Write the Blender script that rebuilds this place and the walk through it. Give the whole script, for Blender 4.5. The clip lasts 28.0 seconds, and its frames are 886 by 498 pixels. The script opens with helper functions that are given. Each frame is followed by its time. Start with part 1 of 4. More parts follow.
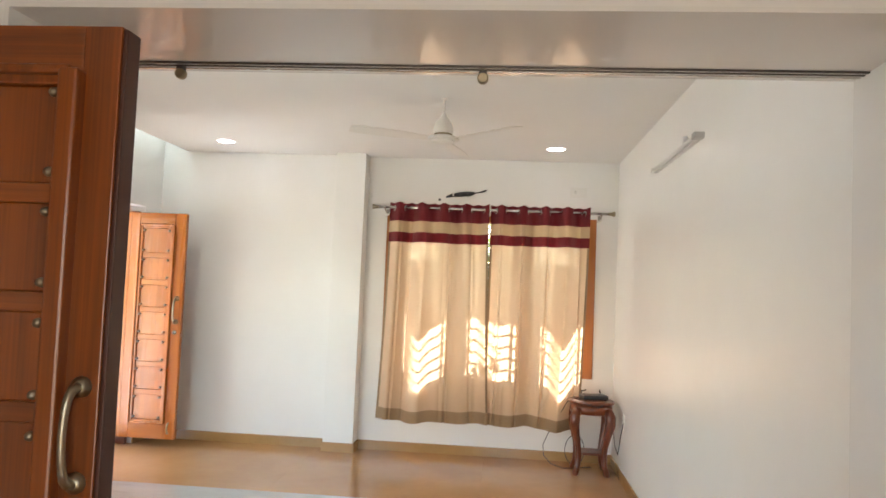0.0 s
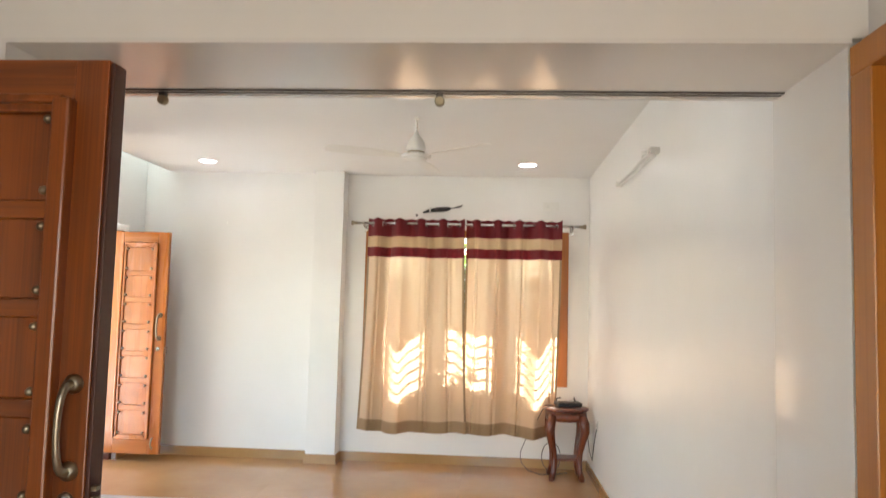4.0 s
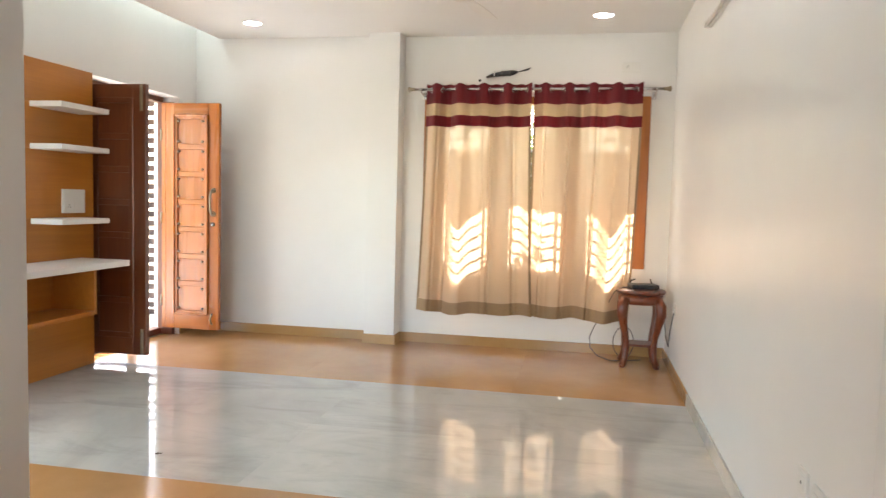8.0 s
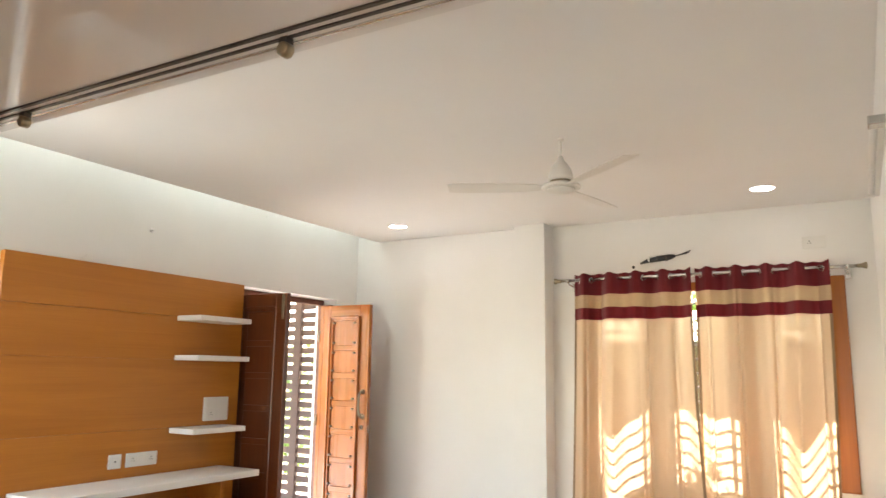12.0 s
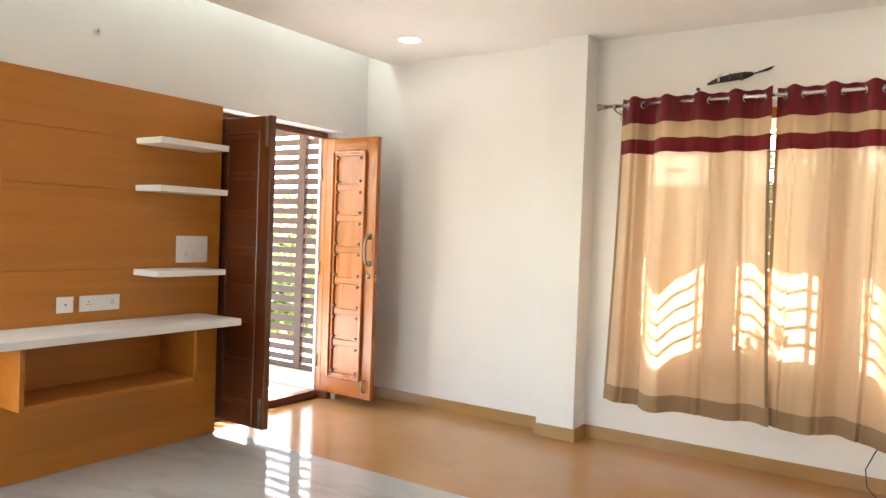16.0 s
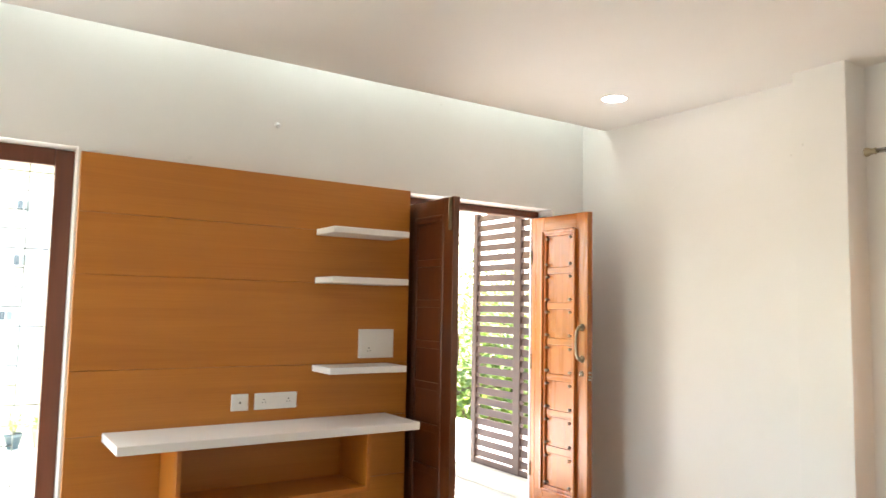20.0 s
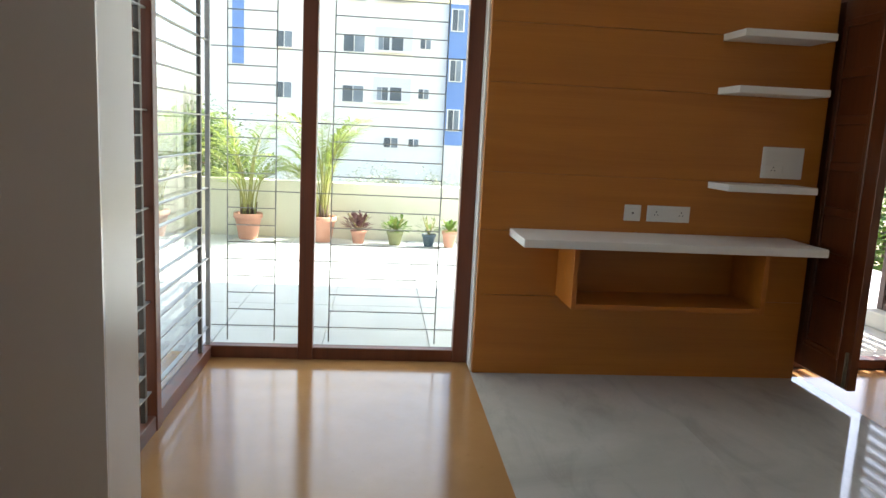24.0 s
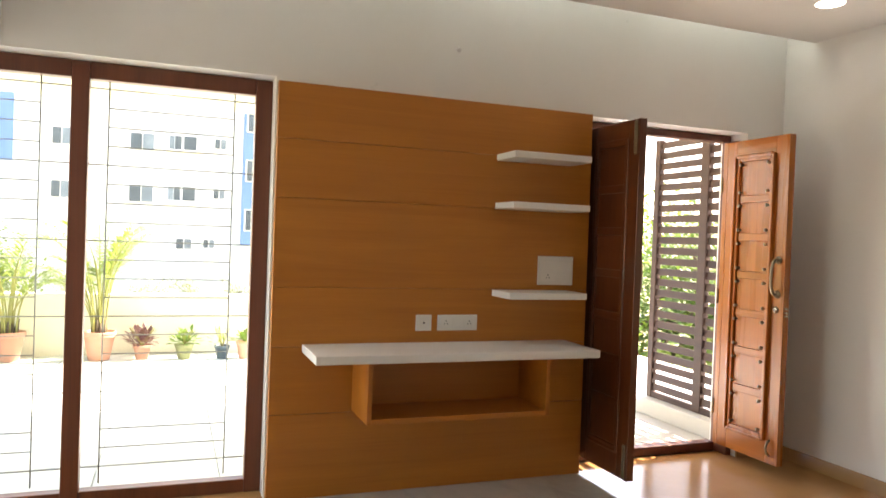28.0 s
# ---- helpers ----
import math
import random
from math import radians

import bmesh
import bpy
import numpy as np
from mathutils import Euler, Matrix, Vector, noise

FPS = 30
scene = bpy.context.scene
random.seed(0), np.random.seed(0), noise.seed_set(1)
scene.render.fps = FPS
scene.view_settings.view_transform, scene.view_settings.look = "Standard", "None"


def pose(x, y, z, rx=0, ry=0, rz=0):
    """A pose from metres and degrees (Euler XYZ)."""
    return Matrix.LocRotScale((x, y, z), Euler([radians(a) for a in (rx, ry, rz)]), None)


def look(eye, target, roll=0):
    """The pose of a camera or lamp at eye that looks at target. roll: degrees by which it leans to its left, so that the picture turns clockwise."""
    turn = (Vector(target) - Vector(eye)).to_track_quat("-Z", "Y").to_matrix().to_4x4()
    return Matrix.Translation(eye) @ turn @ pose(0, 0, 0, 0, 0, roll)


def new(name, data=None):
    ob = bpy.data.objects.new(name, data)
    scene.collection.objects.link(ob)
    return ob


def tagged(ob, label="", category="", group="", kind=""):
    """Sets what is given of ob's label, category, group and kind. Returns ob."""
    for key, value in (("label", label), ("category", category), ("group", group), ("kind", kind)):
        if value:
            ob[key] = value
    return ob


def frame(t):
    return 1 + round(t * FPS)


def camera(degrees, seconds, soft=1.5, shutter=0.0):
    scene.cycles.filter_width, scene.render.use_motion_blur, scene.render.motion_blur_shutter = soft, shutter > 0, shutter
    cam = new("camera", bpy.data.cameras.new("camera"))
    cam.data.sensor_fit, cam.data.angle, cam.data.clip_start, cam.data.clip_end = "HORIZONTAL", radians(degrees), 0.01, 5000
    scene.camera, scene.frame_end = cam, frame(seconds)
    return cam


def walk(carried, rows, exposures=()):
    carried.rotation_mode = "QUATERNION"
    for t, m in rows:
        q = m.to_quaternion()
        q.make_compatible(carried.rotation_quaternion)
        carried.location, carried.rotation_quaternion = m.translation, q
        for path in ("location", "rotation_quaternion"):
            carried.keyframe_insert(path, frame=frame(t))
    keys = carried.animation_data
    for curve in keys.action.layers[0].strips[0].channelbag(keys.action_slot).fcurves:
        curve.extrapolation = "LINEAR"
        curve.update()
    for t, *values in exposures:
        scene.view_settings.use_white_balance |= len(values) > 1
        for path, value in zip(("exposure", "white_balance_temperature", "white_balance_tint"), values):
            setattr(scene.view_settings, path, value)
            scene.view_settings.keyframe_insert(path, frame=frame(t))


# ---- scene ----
cam = camera(63.2, 28.0, 1.4, 0.3)
PATH = [
    (0, (0.44, 0.743, 1.545), (0.263, 2.733, 1.649), 2.4),
    (0.5, (0.51, 0.62, 1.531), (0.25, 2.603, 1.559), 2.2),
    (1, (0.526, 0.571, 1.528), (0.35, 2.562, 1.592), 1.0),
    (1.5, (0.537, 0.572, 1.533), (0.436, 2.566, 1.645), 0.9),
    (2, (0.546, 0.568, 1.543), (0.453, 2.553, 1.772), 0.8),
    (2.5, (0.549, 0.548, 1.57), (0.448, 2.494, 2.019), 0.7),
    (3, (0.545, 0.521, 1.589), (0.418, 2.427, 2.184), 0.6),
    (3.5, (0.535, 0.544, 1.567), (0.391, 2.501, 1.952), 1.3),
    (4, (0.53, 0.555, 1.509), (0.393, 2.545, 1.661), 1.5),
    (4.5, (0.534, 0.554, 1.46), (0.394, 2.549, 1.447), 1.5),
    (6.5, (0.567, 0.624, 1.286), (0.451, 2.608, 1.063), 1.5),
    (7, (0.629, 0.735, 1.286), (0.488, 2.71, 1.005), 2.2),
    (7.5, (0.674, 0.907, 1.299), (0.434, 2.881, 1.093), 2.1),
    (8, (0.744, 1.11, 1.307), (0.361, 3.068, 1.17), 1.5),
    (8.5, (0.855, 1.286, 1.273), (0.3, 3.2, 1.097), 2.8),
    (9, (0.957, 1.52, 1.268), (0.545, 3.472, 1.126), 2.3),
    (9.5, (1.059, 1.715, 1.292), (0.757, 3.688, 1.172), 0.0),
    (10, (1.161, 1.799, 1.358), (0.597, 3.715, 1.259), 2.1),
    (10.5, (1.223, 1.81, 1.424), (0.549, 3.693, 1.438), 0.7),
    (11, (1.264, 1.787, 1.479), (0.547, 3.642, 1.694), 0.2),
    (11.5, (1.295, 1.783, 1.518), (0.468, 3.586, 1.775), 0.7),
    (12, (1.318, 1.781, 1.513), (0.332, 3.488, 1.851), 0.8),
    (12.5, (1.279, 1.806, 1.516), (0.174, 3.444, 1.824), 2.2),
    (13, (1.249, 1.81, 1.518), (0.045, 3.389, 1.758), 1.8),
    (13.5, (1.208, 1.819, 1.507), (-0.049, 3.359, 1.722), 2.6),
    (15.5, (1.039, 2.557, 1.464), (-0.197, 4.126, 1.558), 1.0),
    (16, (1.016, 2.727, 1.392), (-0.087, 4.394, 1.345), 2.0),
    (16.5, (0.961, 2.931, 1.384), (-0.132, 4.606, 1.363), 1.9),
    (17, (0.952, 3.131, 1.38), (-0.186, 4.775, 1.431), 1.7),
    (17.5, (0.975, 3.322, 1.369), (-0.158, 4.97, 1.354), 2.6),
    (18, (0.962, 3.518, 1.364), (-0.203, 5.143, 1.428), 1.8),
    (18.5, (0.965, 3.646, 1.375), (-0.287, 5.204, 1.442), 0.3),
    (19, (0.969, 3.722, 1.401), (-0.474, 5.105, 1.486), 2.9),
    (19.5, (0.976, 3.684, 1.425), (-0.598, 4.914, 1.537), 2.5),
    (20, (0.977, 3.605, 1.446), (-0.685, 4.706, 1.609), 1.1),
    (20.5, (0.913, 3.611, 1.456), (-0.858, 4.518, 1.659), 1.5),
    (21, (0.905, 3.592, 1.464), (-0.968, 4.257, 1.691), 2.0),
    (21.5, (0.922, 3.544, 1.464), (-1.019, 3.995, 1.634), 1.8),
    (22, (0.947, 3.505, 1.437), (-1.031, 3.802, 1.485), 2.1),
    (22.5, (0.937, 3.496, 1.404), (-1.042, 3.776, 1.33), 2.5),
    (24.5, (0.919, 3.492, 1.289), (-1.043, 3.636, 0.927), 2.7),
    (25, (0.915, 3.492, 1.289), (-1.044, 3.62, 0.906), 2.6),
    (25.5, (0.904, 3.501, 1.277), (-1.042, 3.742, 0.882), 2.4),
    (26, (0.887, 3.532, 1.268), (-1.028, 3.966, 0.888), 2.3),
    (26.5, (0.893, 3.569, 1.261), (-0.971, 4.197, 0.9), 2.2),
    (27, (0.905, 3.59, 1.282), (-0.929, 4.321, 0.959), 2.1),
    (27.5, (0.901, 3.571, 1.341), (-0.953, 4.302, 1.169), 1.7),
    (28, (0.898, 3.555, 1.39), (-0.974, 4.257, 1.362), 2.1),
]
EXPOSURE = [(0, 3.73, 6500, 13), (2, 3.66, 6500, 13), (3, 3.55, 6600, 13), (4, 3.83, 6450, 13), (8, 3.83, 6500, 13), (11, 3.83, 6700, 14), (13, 3.73, 6950, 15), (16, 3.85, 6950, 16), (20, 3.83, 6850, 14), (21.5, 3.73, 6800, 14), (22.5, 3.05, 6600, 13), (24.5, 2.27, 6450, 13), (26, 2.22, 6700, 14), (27, 2.68, 7150, 17), (28, 3.05, 7500, 18)]
walk(cam, [(t, look(eye, target, roll)) for t, eye, target, roll in PATH], EXPOSURE)

# ---- light ----
SUN_WAY = Vector((0.25, -1.0, -0.88)).normalized()
world = bpy.data.worlds.new("world")
scene.world = world
world.use_nodes = True
wn = world.node_tree.nodes
sky = wn.new("ShaderNodeTexSky")
sky.sky_type = "NISHITA"
sky.sun_disc = False
sky.sun_elevation = math.asin(-SUN_WAY.z)
sky.sun_rotation = math.atan2(-SUN_WAY.x, -SUN_WAY.y)
sky.air_density, sky.dust_density, sky.ozone_density = 1.0, 2.5, 1.0
wn["Background"].inputs["Strength"].default_value = 0.15
world.node_tree.links.new(sky.outputs[0], wn["Background"].inputs["Color"])
sun = new("sun", bpy.data.lights.new("sun", "SUN"))
sun.data.energy, sun.data.angle, sun.data.color = 3.9, radians(0.53), (1.0, 0.94, 0.84)
sun.matrix_world = look((0, 20, 20), Vector((0, 20, 20)) + SUN_WAY)


def area(name, eye, target, w, h, power, color=(1, 1, 1)):
    ob = new(name, bpy.data.lights.new(name, "AREA"))
    ob.data.shape, ob.data.size, ob.data.size_y, ob.data.energy, ob.data.color = "RECTANGLE", w, h, power, color
    ob.matrix_world = look(eye, target)
    return ob


# daylight by the glazed corner and curtained window, plus fill added for the hall
DAY = (1.0, 0.975, 0.94)
area("daylight_corner_long", (-3.30, 3.30, 1.15), (0, 3.30, 1.15), 1.25, 2.0, 2.4, DAY)
area("daylight_corner_short", (-2.30, 2.40, 1.15), (-2.30, 6, 1.15), 1.4, 2.0, 1.3, DAY)
area("daylight_window", (0.24, 7.60, 1.50), (0.24, 0, 1.4), 1.8, 1.35, 2.3, (1.0, 0.96, 0.9))
area("added_hall_fill", (0.62, -1.38, 1.10), (0.50, 2.0, 0.1), 0.95, 1.95, 1.65, (1.0, 0.94, 0.87))


# ---- materials ----
def material(name):
    m = bpy.data.materials.new(name)
    m.use_nodes = True
    t = m.node_tree
    return m, t, t.nodes["Principled BSDF"]


def put(t, kind, **values):
    n = t.nodes.new(kind)
    for k, v in values.items():
        n.inputs[k.replace("_", " ")].default_value = v
    return n


def ramp(t, src, a, b, p0=0.3, p1=0.7):
    r = t.nodes.new("ShaderNodeValToRGB")
    r.color_ramp.elements[0].position, r.color_ramp.elements[1].position = p0, p1
    r.color_ramp.elements[0].color, r.color_ramp.elements[1].color = (*a, 1), (*b, 1)
    t.links.new(src, r.inputs[0])
    return r


def coords(t, sx=1, sy=1, sz=1, shift=False):
    """Object coordinates, scaled; shift moves the grain from piece to piece."""
    c = t.nodes.new("ShaderNodeTexCoord")
    m = t.nodes.new("ShaderNodeMapping")
    m.inputs["Scale"].default_value = (sx, sy, sz)
    t.links.new(c.outputs["Object"], m.inputs["Vector"])
    if shift:
        info = t.nodes.new("ShaderNodeObjectInfo")
        mul = t.nodes.new("ShaderNodeMath")
        mul.operation = "MULTIPLY"
        mul.inputs[1].default_value = 37.0
        t.links.new(info.outputs["Random"], mul.inputs[0])
        t.links.new(mul.outputs[0], m.inputs["Location"])
    return m.outputs["Vector"]


def bump(t, bsdf, src, strength, distance=0.002):
    b = put(t, "ShaderNodeBump", Strength=strength, Distance=distance)
    t.links.new(src, b.inputs["Height"])
    t.links.new(b.outputs[0], bsdf.inputs["Normal"])


def mottled(name, a, b, scale=3.0, rough=0.5, fine=60.0, relief=0.15, metal=0.0, detail=6.0, rough_var=0.08, coat=0.0):
    """A surface whose colour drifts between a and b, with a fine grain in relief and gloss."""
    m, t, p = material(name)
    v = coords(t)
    big = put(t, "ShaderNodeTexNoise", Scale=scale, Detail=detail, Roughness=0.6)
    small = put(t, "ShaderNodeTexNoise", Scale=fine, Detail=4.0)
    for n in (big, small):
        t.links.new(v, n.inputs["Vector"])
    t.links.new(ramp(t, big.outputs["Fac"], a, b).outputs[0], p.inputs["Base Color"])
    mr = put(t, "ShaderNodeMapRange", To_Min=max(0.02, rough - rough_var), To_Max=rough + rough_var)
    t.links.new(big.outputs["Fac"], mr.inputs["Value"])
    t.links.new(mr.outputs[0], p.inputs["Roughness"])
    p.inputs["Metallic"].default_value = metal
    p.inputs["Coat Weight"].default_value = coat
    p.inputs["Coat Roughness"].default_value = 0.08
    if relief:
        bump(t, p, small.outputs["Fac"], relief)
    return m


def grained(name, dark, light, axis="z", rough=0.35, scale=1.0, coat=0.2, shift=True, ring=7.0):
    """Wood: long streaks along one axis, with broad figure and fine pores."""
    m, t, p = material(name)
    across, along = 9.0 * scale, 0.55 * scale
    s = {"x": (along, across, across), "y": (across, along, across), "z": (across, across, along)}[axis]
    v = coords(t, *s, shift=shift)
    figure = put(t, "ShaderNodeTexNoise", Scale=1.0, Detail=5.0, Roughness=0.55, Distortion=0.9)
    t.links.new(v, figure.inputs["Vector"])
    f = {"x": (2, 160, 160), "y": (160, 2, 160), "z": (160, 160, 2)}[axis]
    w = coords(t, *f, shift=shift)
    pores = put(t, "ShaderNodeTexNoise", Scale=1.0, Detail=3.0)
    t.links.new(w, pores.inputs["Vector"])
    mix = t.nodes.new("ShaderNodeMix")
    mix.data_type = "FLOAT"
    mix.inputs["Factor"].default_value = 0.28
    t.links.new(figure.outputs["Fac"], mix.inputs["A"])
    t.links.new(pores.outputs["Fac"], mix.inputs["B"])
    t.links.new(ramp(t, mix.outputs[0], dark, light, 0.3, 0.68).outputs[0], p.inputs["Base Color"])
    mr = put(t, "ShaderNodeMapRange", To_Min=rough - 0.07, To_Max=rough + 0.1)
    t.links.new(figure.outputs["Fac"], mr.inputs["Value"])
    t.links.new(mr.outputs[0], p.inputs["Roughness"])
    p.inputs["Coat Weight"].default_value = coat
    p.inputs["Coat Roughness"].default_value = 0.15
    bump(t, p, pores.outputs["Fac"], 0.08, 0.001)
    return m


def marble(name, base, vein, tint):
    m, t, p = material(name)
    v = coords(t, 1, 1, 1, shift=True)
    warp = put(t, "ShaderNodeTexNoise", Scale=0.9, Detail=7.0, Roughness=0.6, Distortion=1.8)
    t.links.new(v, warp.inputs["Vector"])
    turn = t.nodes.new("ShaderNodeMapping")
    turn.inputs["Rotation"].default_value = (0, 0, 0.75)
    turn.inputs["Scale"].default_value = (1.3, 4.6, 1.0)
    t.links.new(v, turn.inputs["Vector"])
    w = put(t, "ShaderNodeTexNoise", Scale=1.0, Detail=7.0, Roughness=0.68, Distortion=0.7)
    t.links.new(turn.outputs[0], w.inputs["Vector"])
    cloud = ramp(t, warp.outputs["Fac"], tint, base, 0.3, 0.65)
    line = ramp(t, w.outputs["Fac"], (0, 0, 0), (1, 1, 1), 0.50, 0.80)
    mix = t.nodes.new("ShaderNodeMix")
    mix.data_type = "RGBA"
    fac = t.nodes.new("ShaderNodeMath")
    fac.operation = "MULTIPLY"
    fac.inputs[1].default_value = 0.46
    t.links.new(line.outputs[0], fac.inputs[0])
    t.links.new(fac.outputs[0], mix.inputs["Factor"])
    t.links.new(cloud.outputs[0], mix.inputs["A"])
    mix.inputs["B"].default_value = (*vein, 1)
    t.links.new(mix.outputs["Result"], p.inputs["Base Color"])
    mr = put(t, "ShaderNodeMapRange", To_Min=0.03, To_Max=0.08)
    t.links.new(warp.outputs["Fac"], mr.inputs["Value"])
    t.links.new(mr.outputs[0], p.inputs["Roughness"])
    return m


def stone_floor(name, a, b, dark):
    """Polished sandstone slabs: cloudy, with small dark specks and scuffs."""
    m, t, p = material(name)
    v = coords(t, shift=True)
    big = put(t, "ShaderNodeTexNoise", Scale=1.6, Detail=8.0, Roughness=0.62)
    spot = put(t, "ShaderNodeTexNoise", Scale=26.0, Detail=3.0)
    for n in (big, spot):
        t.links.new(v, n.inputs["Vector"])
    c = ramp(t, big.outputs["Fac"], a, b, 0.32, 0.68)
    s = ramp(t, spot.outputs["Fac"], (0, 0, 0), (1, 1, 1), 0.66, 0.78)
    mix = t.nodes.new("ShaderNodeMix")
    mix.data_type = "RGBA"
    fac = t.nodes.new("ShaderNodeMath")
    fac.operation = "MULTIPLY"
    fac.inputs[1].default_value = 0.25
    t.links.new(s.outputs[0], fac.inputs[0])
    t.links.new(fac.outputs[0], mix.inputs["Factor"])
    t.links.new(c.outputs[0], mix.inputs["A"])
    mix.inputs["B"].default_value = (*dark, 1)
    t.links.new(mix.outputs["Result"], p.inputs["Base Color"])
    p.inputs["Specular IOR Level"].default_value = 0.42
    mr = put(t, "ShaderNodeMapRange", To_Min=0.11, To_Max=0.19)
    t.links.new(big.outputs["Fac"], mr.inputs["Value"])
    t.links.new(mr.outputs[0], p.inputs["Roughness"])
    return m


def cloth(name, a, b, through_share, open_weave=0.0):
    m, t, p = material(name)
    v = coords(t, 260, 260, 260)
    weave = put(t, "ShaderNodeTexNoise", Scale=1.0, Detail=2.0)
    t.links.new(v, weave.inputs["Vector"])
    col = ramp(t, weave.outputs["Fac"], a, b)
    t.links.new(col.outputs[0], p.inputs["Base Color"])
    p.inputs["Roughness"].default_value = 0.85
    p.inputs["Sheen Weight"].default_value = 0.15
    tr = t.nodes.new("ShaderNodeBsdfTranslucent")
    t.links.new(col.outputs[0], tr.inputs["Color"])
    mix = t.nodes.new("ShaderNodeMixShader")
    mix.inputs[0].default_value = through_share
    t.links.new(p.outputs[0], mix.inputs[1])
    t.links.new(tr.outputs[0], mix.inputs[2])
    holes = t.nodes.new("ShaderNodeBsdfTransparent")
    sheer = t.nodes.new("ShaderNodeMixShader")
    sheer.inputs[0].default_value = open_weave
    t.links.new(mix.outputs[0], sheer.inputs[1])
    t.links.new(holes.outputs[0], sheer.inputs[2])
    t.links.new(sheer.outputs[0], t.nodes["Material Output"].inputs["Surface"])
    return m


def glazing(name, tint=(0.93, 0.97, 0.95)):
    m, t, p = material(name)
    tr = t.nodes.new("ShaderNodeBsdfTransparent")
    tr.inputs[0].default_value = (*tint, 1)
    gl = t.nodes.new("ShaderNodeBsdfGlossy")
    gl.inputs["Roughness"].default_value = 0.01
    fr = t.nodes.new("ShaderNodeLayerWeight")
    fr.inputs["Blend"].default_value = 0.5
    steep = t.nodes.new("ShaderNodeMath")
    steep.operation = "POWER"
    steep.inputs[1].default_value = 5.0
    t.links.new(fr.outputs["Facing"], steep.inputs[0])
    share = put(t, "ShaderNodeMapRange", To_Min=0.03, To_Max=0.85)
    t.links.new(steep.outputs[0], share.inputs["Value"])
    mix = t.nodes.new("ShaderNodeMixShader")
    t.links.new(share.outputs[0], mix.inputs[0])
    t.links.new(tr.outputs[0], mix.inputs[1])
    t.links.new(gl.outputs[0], mix.inputs[2])
    t.links.new(mix.outputs[0], t.nodes["Material Output"].inputs["Surface"])
    return m


def glow(name, color, strength):
    m, t, p = material(name)
    p.inputs["Emission Color"].default_value = (*color, 1)
    p.inputs["Emission Strength"].default_value = strength
    return m


def leafy(name, a, b):
    m, t, p = material(name)
    geo = t.nodes.new("ShaderNodeNewGeometry")
    col = ramp(t, geo.outputs["Random Per Island"], a, b, 0.0, 1.0)
    t.links.new(col.outputs[0], p.inputs["Base Color"])
    p.inputs["Roughness"].default_value = 0.5
    tr = t.nodes.new("ShaderNodeBsdfTranslucent")
    t.links.new(col.outputs[0], tr.inputs["Color"])
    mix = t.nodes.new("ShaderNodeMixShader")
    mix.inputs[0].default_value = 0.35
    t.links.new(p.outputs[0], mix.inputs[1])
    t.links.new(tr.outputs[0], mix.inputs[2])
    t.links.new(mix.outputs[0], t.nodes["Material Output"].inputs["Surface"])
    return m


PAINT = mottled("white_wall_paint", (0.76, 0.755, 0.735), (0.82, 0.815, 0.80), 0.8, 0.29, 90, 0.0, rough_var=0.04)
CEIL = mottled("white_ceiling_paint", (0.78, 0.77, 0.755), (0.82, 0.815, 0.80), 0.7, 0.6, 80, 0.05)
LAMINATE = mottled("glossy_white_lining", (0.77, 0.765, 0.745), (0.81, 0.80, 0.785), 0.8, 0.085, 40, 0.01, rough_var=0.03)
EXTERIOR = mottled("cream_outside_paint", (0.66, 0.64, 0.50), (0.74, 0.72, 0.58), 1.2, 0.8, 60, 0.25)
YELLOW = stone_floor("yellow_stone", (0.39, 0.208, 0.084), (0.48, 0.268, 0.116), (0.30, 0.15, 0.05))
SKIRT = stone_floor("yellow_stone_skirting", (0.36, 0.205, 0.08), (0.45, 0.265, 0.11), (0.28, 0.14, 0.05))
MARBLE = marble("white_marble", (0.57, 0.565, 0.525), (0.20, 0.215, 0.185), (0.44, 0.44, 0.405))
JOINT = mottled("joint_grout", (0.34, 0.23, 0.12), (0.42, 0.29, 0.15), 20, 0.8)
VENEER = grained("oak_veneer", (0.40, 0.132, 0.012), (0.51, 0.188, 0.022), "y", 0.36, 1.0, 0.1)
VENEER_IN = grained("oak_veneer_inside", (0.38, 0.117, 0.010), (0.49, 0.169, 0.020), "y", 0.42, 1.2, 0.0)
TEAK = grained("polished_teak", (0.30, 0.078, 0.009), (0.51, 0.160, 0.022), "z", 0.26, 1.0, 0.45)
TEAK_X = grained("polished_teak_cross_grain", (0.31, 0.085, 0.010), (0.50, 0.162, 0.022), "x", 0.26, 1.0, 0.45)
# Redder teak for the hall leaf, darkened so the dim hall is in its colour.
HALL_TEAK = grained("dimmed_red_brown_teak", (0.06, 0.011, 0.002), (0.33, 0.080, 0.007), "z", 0.30, 0.7, 0.2)
HALL_TEAK_X = grained("dimmed_red_brown_teak_cross_grain", (0.07, 0.013, 0.002), (0.34, 0.085, 0.008), "x", 0.30, 0.7, 0.2)
FRAME = grained("dark_stained_frame", (0.085, 0.022, 0.010), (0.17, 0.047, 0.019), "z", 0.42, 1.0, 0.08)
# Teak in darker colours, for the leaf with tower bolts.
DARK_TEAK = grained("dark_brown_teak", (0.082, 0.018, 0.005), (0.155, 0.040, 0.010), "z", 0.3, 1.0, 0.35)
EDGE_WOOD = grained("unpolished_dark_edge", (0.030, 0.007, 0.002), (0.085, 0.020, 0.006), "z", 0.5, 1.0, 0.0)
FRAME_LIGHT = grained("brown_frame", (0.27, 0.082, 0.010), (0.42, 0.145, 0.019), "z", 0.38, 1.0, 0.12)
HALL_FRAME = grained("golden_brown_frame", (0.36, 0.125, 0.014), (0.52, 0.205, 0.030), "z", 0.36, 1.0, 0.15)
